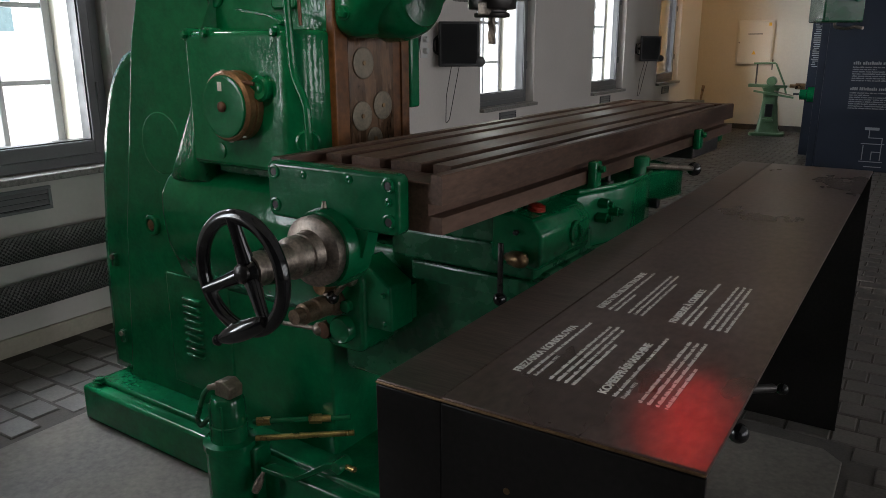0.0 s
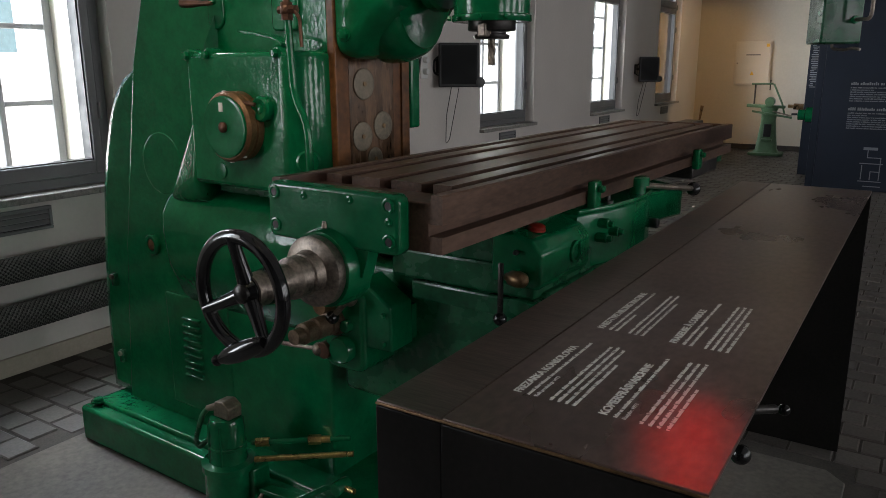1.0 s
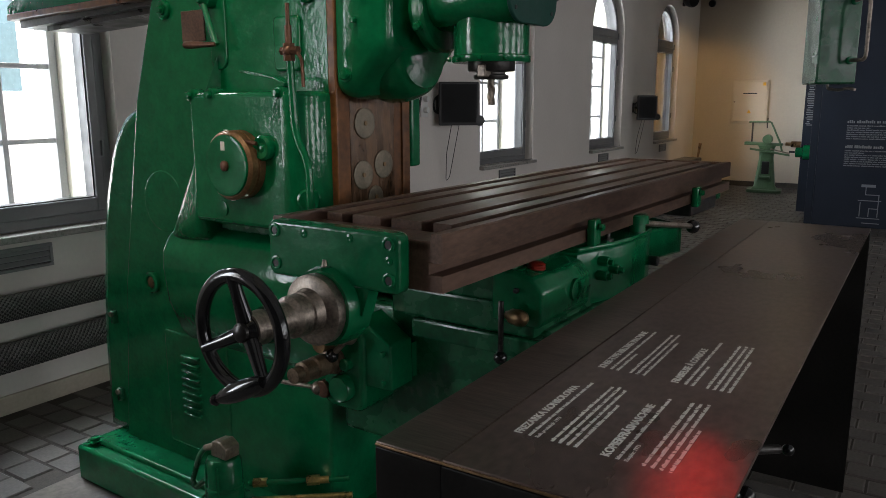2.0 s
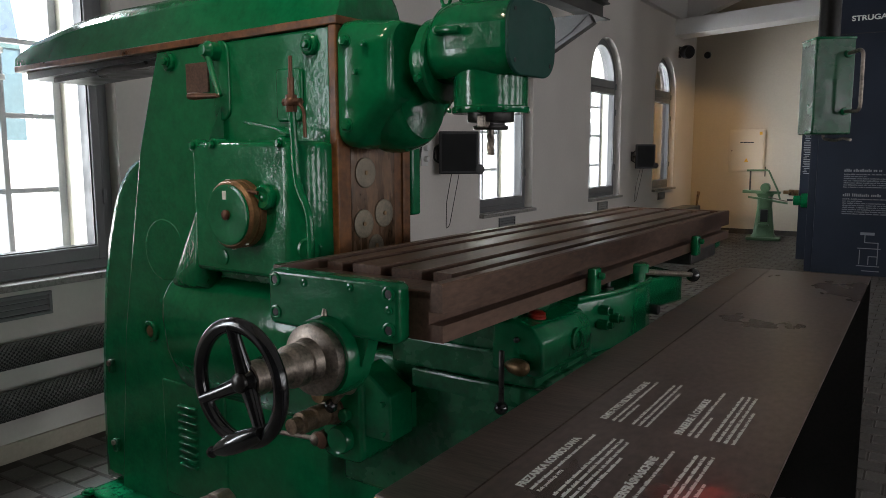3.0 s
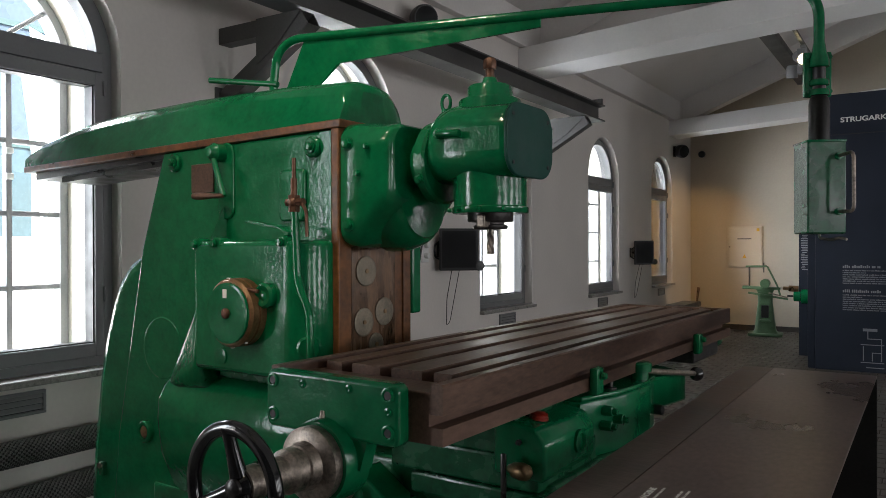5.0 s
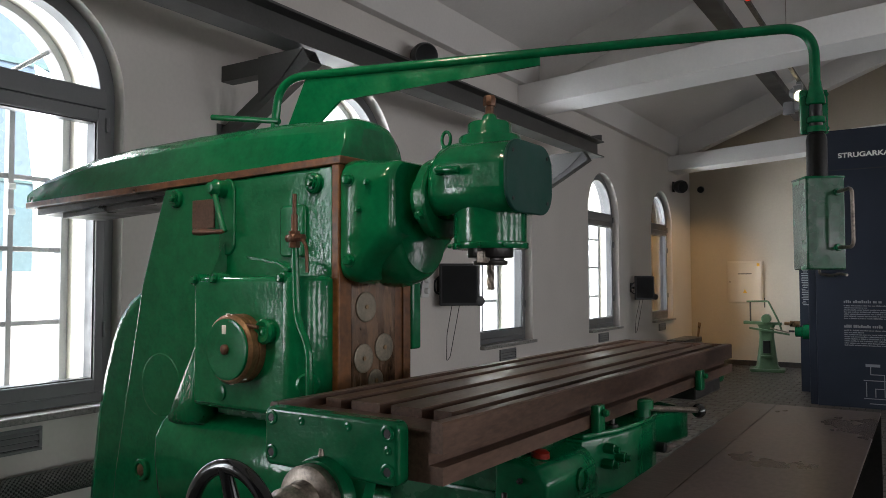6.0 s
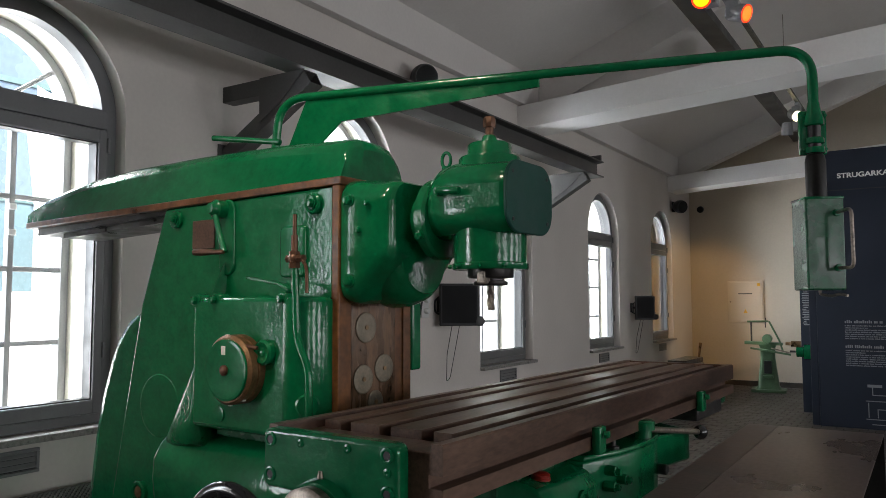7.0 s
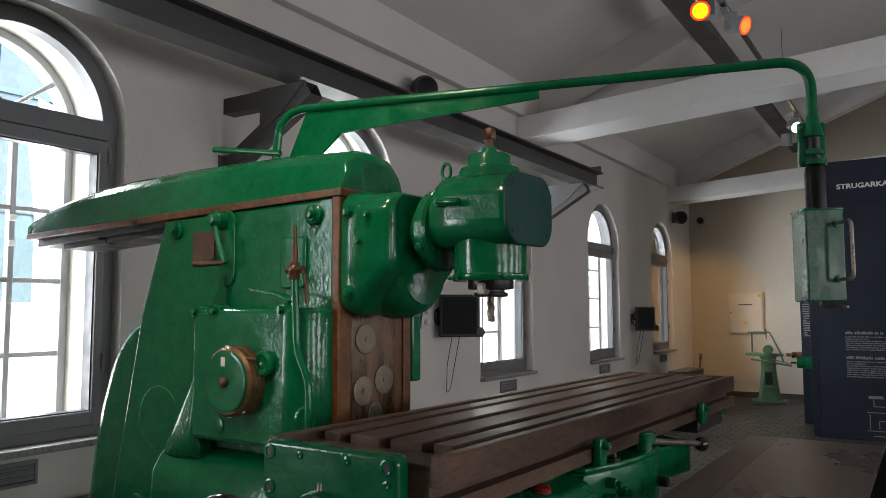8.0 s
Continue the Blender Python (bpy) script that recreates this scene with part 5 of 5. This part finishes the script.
def wall_screen(y, z, turn, w=0.35, h=0.31):
    s = thing("wall_screen", pose(WALL_X, y, z), "black flat screen on a swivel wall bracket", "screen", "wall screens")
    m = pose(0.17, 0, 0, 0, 0, turn)
    part("wall_plate", box(BM(), 0.0, 0.02, -0.05, 0.05, -0.06, 0.06, 0.004), BLACK, s)
    part("bracket_arm", tube(BM(), rounded([(0.02, 0.0, 0), (0.09, -0.06, 0), (0.15, 0.0, 0)], 0.02), 0.014, 10), BLACK, s)
    body = part("housing", box(BM(), -0.02, 0.018, -w / 2, w / 2, -h / 2, h / 2, 0.008, 3), BLACK, s, at=m)
    part("display", box(BM(), 0.0185, 0.0195, -w / 2 + 0.018, w / 2 - 0.018, -h / 2 + 0.022, h / 2 - 0.018, 0.0004), SCREEN, s, at=m)
    part("rear_box", box(BM(), -0.075, -0.021, -w / 2 + 0.03, w / 2 - 0.06, -h / 2 + 0.03, h / 2 - 0.05, 0.015, 3), BLACK, s, at=m)
    part("cable_loop", tube(BM(), rounded([(-0.04, -w / 2 + 0.03, 0.08), (-0.05, -w / 2 - 0.035, 0.03), (-0.04, -w / 2 - 0.03, -0.06), (-0.04, -w / 2 + 0.03, -0.08)], 0.03), 0.008, 8), BLACK, s, at=m)
    part("speaker_foot", lathe(BM(), (-0.02, w / 2 + 0.005, -h / 2 + 0.035), (1, 0.2, 0), [(0.0, 0), (0.032, 0.004), (0.04, 0.02), (0.036, 0.036), (0, 0.04)], 20), BLACK, s, at=m)
    pts = rounded([(0.12, -0.02, -h / 2 + 0.01), (0.06, 0.0, -h / 2 - 0.22), (0.03, 0.04, -h / 2 - 0.43), (0.05, 0.06, -h / 2 - 0.40), (0.12, 0.09, -h / 2 + 0.01)], 0.03)
    part("cable", tube(BM(), pts, 0.0028, 6), BLACK, s)
    return s


wall_screen(4.96, 1.265, -50, 0.30, 0.32)
wall_screen(9.42, 1.20, -52, 0.25, 0.30)
so = thing("wall_socket", pose(WALL_X, 4.74, 1.26), "white wall socket beside the screen", "socket")
part("plate", box(BM(), 0, 0.012, -0.045, 0.045, -0.09, 0.09, 0.004), WHITE_METAL, so)
for z in (-0.04, 0.04):
    part("plug", cyl(BM(), (0.01, 0.0, z), (0.045, 0.0, z), 0.022, bev=0.004), WHITE_METAL, so)


def wall_speaker(x, y, z, turn, size=1.0):
    s = thing("wall_speaker", pose(x, y, z, 0, 0, turn) @ Matrix.Scale(size, 4), "black egg-shaped loudspeaker on a wall bracket", "loudspeaker", "loudspeakers")
    part("mount", box(BM(), -0.015, 0.0, -0.03, 0.03, -0.08, 0.08, 0.004), BLACK, s)
    part("arm", cyl(BM(), (0, 0, 0), (0.07, 0, 0), 0.018), BLACK, s)
    part("shell", lathe(BM(), (0.03, 0.0, 0.01), (1, 0, -0.2), [(0.0, 0), (0.04, 0.008), (0.070, 0.035), (0.090, 0.08), (0.097, 0.13), (0.094, 0.17), (0.086, 0.185)], 32), BLACK, s)
    part("grille", lathe(BM(), (0.203, 0.0, -0.025), (1, 0, -0.2), [(0.087, 0), (0.084, 0.008), (0.05, 0.014), (0.0, 0.016)], 32), SCREEN, s)
    return s


wall_speaker(WALL_X + 0.015, 11.35, 2.68, -35)
wall_speaker(WALL_X + 0.015, 4.62, 2.93, -35)
wall_speaker(-3.0, END_Y - 0.015, 2.72, -90, 0.55)

# electrical cabinet on the end wall
eb = thing("electrical_cabinet", pose(-2.385, END_Y, 1.265), "flush cream-white electrical cabinet with a warning mark", "electrical cabinet")
part("frame", box(BM(), -0.255, 0.255, -0.03, 0.0, -0.315, 0.315, 0.006), CABINET, eb)
dr = part("door", box(BM(), -0.235, 0.235, -0.042, -0.0305, -0.295, 0.295, 0.005), CABINET, eb)
part("label_strip", box(BM(), -0.10, 0.10, -0.0435, -0.041, 0.115, 0.128), PANEL_BLACK, dr)
part("warning_mark", prism(BM(), [(-0.03, -0.0435, -0.17), (0.03, -0.0435, -0.17), (0.0, -0.0435, -0.11)], (0, 0.002, 0)), YELLOW, dr)
part("warning_mark", box(BM(), 0.175, 0.215, -0.0435, -0.041, 0.235, 0.28), YELLOW, dr)
part("lock", cyl(BM(), (-0.215, -0.05, 0), (-0.215, -0.04, 0), 0.012, seg=14), STEEL, dr)

# pale green hand drilling machine by the end wall
dm = thing("bench_drill", pose(-1.98, 11.62, 0, 0, 0, 6), "small pale green cast-iron workshop machine on a pedestal", "drilling machine")
part("foot", prism(BM(), [(a, b, 0.0) for a, b in rounded_rect(0.46, 0.36, 0.05)], (0, 0, 0.045), 0.012, 2), PALE_GREEN, dm)
rings = [[(a, b, z) for a, b in rounded_rect(w, w * 0.8, w * 0.2)] for z, w in ((0.045, 0.34), (0.09, 0.28), (0.30, 0.23), (0.48, 0.19), (0.62, 0.20), (0.66, 0.24))]
pd = part("pedestal", loft(BM(), rings), PALE_GREEN, dm)
# black block in place of a hollow, its inner shade put into the colour
part("opening", box(BM(), -0.05, 0.05, -0.104, -0.06, 0.26, 0.44, 0.01), BLACK, pd)
part("bracket", box(BM(), -0.07, 0.07, -0.15, -0.07, 0.20, 0.235, 0.006), PALE_GREEN, pd)
part("bed", prism(BM(), [(-0.30, -0.09, 0.665), (0.20, -0.09, 0.655), (0.20, -0.09, 0.69), (-0.30, -0.09, 0.71)], (0, 0.18, 0), 0.008, 2), PALE_GREEN, dm)
part("slide", prism(BM(), [(-0.22, -0.13, 0.60), (0.30, -0.13, 0.52), (0.30, -0.13, 0.545), (-0.22, -0.13, 0.63)], (0, 0.05, 0), 0.004, 2), PALE_GREEN, dm)
part("drum", cyl(BM(), (0.0, -0.12, 0.745), (0.0, 0.10, 0.745), 0.065, bev=0.008), PALE_GREEN, dm)
part("post", tube(BM(), [(-0.21, 0, 0.70), (-0.21, 0, 0.99)], 0.012, 10), STEEL_DARK, dm)
part("cross_bar", tube(BM(), [(-0.26, 0, 0.985), (0.02, 0, 0.99)], 0.014, 10), PALE_GREEN, dm)
part("spindle", tube(BM(), [(-0.02, 0, 0.90), (-0.02, 0, 1.04)], 0.008, 8), STEEL_DARK, dm)
part("lever", tube(BM(), [(0.03, -0.06, 0.99), (0.16, -0.10, 0.72), (0.20, -0.10, 0.58)], 0.013, 8), PALE_GREEN, dm)
part("hand_lever", tube(BM(), [(0.05, -0.14, 0.62), (0.30, -0.16, 0.56)], 0.009, 8), STEEL, dm)

# small machine vice on a low stand beyond the table
vs = thing("machine_vice", pose(-2.75, 10.2, 0.0), "dark small machine with an upright lever on a low stand", "vice")
part("stand", box(BM(), -0.16, 0.16, -0.35, 0.35, 0.0, 0.46, 0.02), IRON, vs)
part("bed", box(BM(), -0.12, 0.12, -0.42, 0.42, 0.46, 0.53, 0.01), STEEL_DARK, vs)
part("lever", tube(BM(), [(0.08, 0.36, 0.52), (0.10, 0.38, 0.72)], 0.02, 10, radii=[0.012, 0.022]), BRASS, vs)

# ---------------------------------------------------------------- black exhibition panels
pn = thing("exhibition_panel", pose(-1.02, 8.8, 0), "tall blue-black exhibition panel with white printed text", "display panel")
part("board", box(BM(), 0.0, 2.3, 0.0, 0.09, 0.0, 2.84, 0.006), PANEL_BLACK, pn)
part("side_board", box(BM(), -0.075, -0.003, 0.03, 0.12, 0.0, 2.30, 0.005), PANEL_BLACK, pn)
part("seam", box(BM(), 0.004, 2.296, -0.002, 0.0, 2.42, 2.428), BLACK, pn)
up = Matrix.Rotation(radians(90), 4, "X")
ob = heading("STRUGARKA POPRZECZNA", 0.070, pose(0.235, -0.002, 2.548) @ up, pn, 1.16, bold=0.028, mat=LETTER)
for z, words, lines in ((1.055, "STRUGARKA POPRZECZNA", (0.8, 0.35, 1.0, 1.0, 0.98, 1.0, 0.9)), (0.805, "HORIZONTALHOBELMASCHINE", (0.8, 0.3, 1.0, 1.0, 0.97, 1.0, 1.0, 0.85))):
    bars(rng, (0.62,), 0.03, 0.030, 0.55, pose(0.255, -0.001, z) @ up, pn, LETTER_GREY)
    bars(rng, lines, 0.0215, 0.0125, 0.60, pose(0.255, -0.001, z - 0.032) @ up, pn, LETTER_GREY)
for k, (x0, z0, x1, z1) in enumerate(((0.42, 0.28, 0.62, 0.28), (0.42, 0.10, 0.62, 0.10), (0.44, 0.12, 0.44, 0.26), (0.47, 0.05, 0.62, 0.05), (0.52, 0.12, 0.52, 0.20), (0.52, 0.20, 0.60, 0.20), (0.60, 0.12, 0.60, 0.34), (0.48, 0.34, 0.60, 0.34), (0.48, 0.34, 0.48, 0.42), (0.44, 0.42, 0.56, 0.44))):
    part("drawn_line", box(BM(), min(x0, x1) - 0.004, max(x0, x1) + 0.004, -0.002, -0.0005, min(z0, z1) - 0.004, max(z0, z1) + 0.004), LETTER_GREY, pn)
p2 = thing("photo_panel", pose(-1.30, 9.75, 0), "narrow dark panel with a blurred grey print", "display panel")
part("board", box(BM(), 0.0, 0.24, 0.0, 0.05, 0.0, 2.42, 0.004), PANEL_BLACK, p2)
bm = BM()
for k in range(26):
    z0 = 1.0 + 0.02 * k
    box(bm, 0.02 + 0.02 * rng.random(), 0.06 + 0.10 * rng.random(), -0.002, -0.0005, z0, z0 + 0.008)
part("print", bm, LAMP_GREY, p2)
sh = thing("shaping_machine", pose(-1.16, 9.45, -0.09), "green shaping machine part with a brass dial beside the panel", "shaping machine")
part("body", box(BM(), 0.05, 0.9, -0.15, 0.15, 0.09, 0.9, 0.03), GREEN, sh)
part("shaft_housing", lathe(BM(), (0.05, 0, 0.80), (-1, 0, 0), [(0.085, 0), (0.085, 0.12), (0.06, 0.13), (0.06, 0.20), (0, 0.2)], 32), GREEN, sh)
part("brass_bush", lathe(BM(), (-0.10, -0.02, 0.885), (-1, 0, 0.02), [(0.035, 0), (0.035, 0.10), (0.02, 0.11), (0.02, 0.16), (0, 0.16)], 24), BRASS, sh, "bright brass bush")
part("handle", tube(BM(), [(-0.16, 0, 0.80), (-0.22, 0, 0.80)], 0.012, 8), BLACK, sh)

# ---------------------------------------------------------------- track lights
TX = -1.165
track = thing("light_track", pose(TX, 7.8, 3.452), "black suspended lighting track along the hall", "light track")
# the rail runs on south, out of view, to carry two added spotlights
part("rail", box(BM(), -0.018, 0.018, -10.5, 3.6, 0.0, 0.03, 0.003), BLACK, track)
for y in (-9.0, -5.6, -2.2, 0.4, 3.0):
    part("hanger", cyl(BM(), (0, y, 0.03), (0, y, 0.72), 0.003, seg=6), STEEL, track)


def spotlight(y, aim, mat, label, side=0.0, on=True, rest=0.0):
    s = thing("track_spotlight", pose(TX, y, 3.452), label, "spotlight", "track spotlights")
    part("adapter", box(BM(), -0.025, 0.025, -0.09, 0.09, -0.03, -0.001, 0.004), LAMP_GREY, s)
    part("gear_box", box(BM(), -0.045 + side * 0.5, 0.045 + side * 0.5, -0.05, 0.05, -0.15, -0.031, 0.006), LAMP_GREY, s)
    c = Vector((side, rest, -0.12))
    d = Vector(aim).normalized()
    part("stem", tube(BM(), [(side * 0.5, 0, -0.10), c], 0.012, 8), LAMP_GREY, s)
    can = part("can", lathe(BM(), c - d * 0.09, d, [(0.03, 0), (0.055, 0.01), (0.062, 0.03), (0.066, 0.15), (0.060, 0.152), (0.056, 0.135), (0, 0.135)], 32), LAMP_GREY, s)
    part("lens", lathe(BM(), c - d * 0.09 + d * 0.14, d, [(0.054, 0), (0.052, 0.015), (0.04, 0.019), (0, 0.021)], 28), mat, can)
    if mat in (LAMP_AMBER, LAMP_RED):
        part("lens_rim", lathe(BM(), c - d * 0.09 + d * 0.148, d, [(0.048, 0), (0.064, 0), (0.064, 0.006), (0.048, 0.006), (0.048, 0)], 28), LAMP_RING, can)
    return s


spotlight(5.30, (0.25, -0.92, -0.45), LAMP_AMBER, "grey track spotlight with a glowing amber-red lens", side=-0.085, rest=-0.10)
spotlight(5.62, (0.88, -0.30, -0.36), LAMP_RED, "grey track spotlight with a glowing red lens", side=0.075)
spotlight(7.20, (0.80, -0.30, -0.42), LAMP_ON, "grey track spotlight turned aside", side=-0.03)
spotlight(9.10, (0.50, -0.70, -0.45), LAMP_ON, "grey track spotlight with a glowing warm lens", side=-0.03)
spotlight(9.85, (-0.05, 0.15, -0.98), BLACK, "grey track spotlight pointing down, unlit", side=-0.22)
# two spotlights added out of view, inferred from warm highlights on the machine
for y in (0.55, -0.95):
    spotlight(y, (-0.02, 0.52, -0.85), LAMP_ON, "unseen grey track spotlight added to light the milling machine")
    lamp("unseen_track_spot", "SPOT", 25.0, (1.0, 0.86, 0.66), look((TX, y + 0.05, 3.24), (-1.50, 1.8, 1.5)), spread=39, radius=0.09)
# narrow red beam standing in for the coloured spotlight's reflection on the console
lamp("red_reflection_spot", "SPOT", 6.5, (1.0, 0.012, 0.018), look((-1.215, 5.14, 3.30), (-0.200, 0.795, 0.89)), spread=1.75, radius=0.02)
lamp("warm_spot", "SPOT", 44.0, (1.0, 0.60, 0.22), look((TX, 9.6, 3.25), (-3.1, 12.0, 1.0)), spread=42, radius=0.05)

# ---------------------------------------------------------------- pavers, nearest as pieces
PW, PD, GAP = 0.140, 0.112, 0.007


def paver_mesh(name, w, d, r):
    bm = BM()
    c = 0.005
    top = [(c, c), (w - c, c), (w - c, d - c), (c, d - c)]
    low = [(0, 0), (w, 0), (w, d), (0, d)]
    rings = [[(x, y, -0.03) for x, y in low], [(x, y, -0.004) for x, y in low], [(x, y, r.uniform(-0.0012, 0.0012)) for x, y in top]]
    loft(bm, rings)
    return bm


pr = random.Random(11)
paver_data = []
for k in range(5):
    me = finish(paver_mesh("paver", PW - GAP, PD - GAP, pr), "paver", 25)
    me.materials.append(PAVER)
    paver_data.append(me)


def off_pad(x, y):
    return x + PW < PAD[0] or x > PAD[1] or y > PAD[3]


singles, rest = [], []
row = 0
y = -0.6
while y < END_Y - 0.02:
    x = WALL_X + 0.022 - (PW * 0.5 if row % 2 else 0.0)
    while x < 3.2:
        if x >= WALL_X + 0.02 and off_pad(x, y):
            near = (x < -2.4 and 0.85 < y < 2.5) or (-0.35 < x < 0.55 and 2.5 < y < 4.3)
            (singles if near else rest).append((x, y))
        x += PW
    y += PD
    row += 1
for x, y in singles[:300]:
    ob = new("paver", paver_data[pr.randrange(5)])
    ob.parent = floor
    ob.location = (x, y, pr.uniform(-0.002, 0.002))
rest += singles[300:]
verts, faces = [], []
for x, y in rest:
    z = pr.uniform(-0.002, 0.0015)
    w, d, c, b = PW - GAP, PD - GAP, 0.005, len(verts)
    verts += [(x, y, -0.02), (x + w, y, -0.02), (x + w, y + d, -0.02), (x, y + d, -0.02), (x, y, z - 0.004), (x + w, y, z - 0.004), (x + w, y + d, z - 0.004), (x, y + d, z - 0.004), (x + c, y + c, z), (x + w - c, y + c, z), (x + w - c, y + d - c, z), (x + c, y + d - c, z)]
    for o in (0, 4):
        faces += [(b + o + k, b + o + (k + 1) % 4, b + o + 4 + (k + 1) % 4, b + o + 4 + k) for k in range(4)]
    faces.append((b + 8, b + 9, b + 10, b + 11))
me = bpy.data.meshes.new("pavers")
me.from_pydata(verts, [], faces)
me.materials.append(PAVER_FIELD)
ob = new("pavers", me)
ob.parent = floor
tagged(ob, "dark clinker pavers in running bond", kind="stuff")
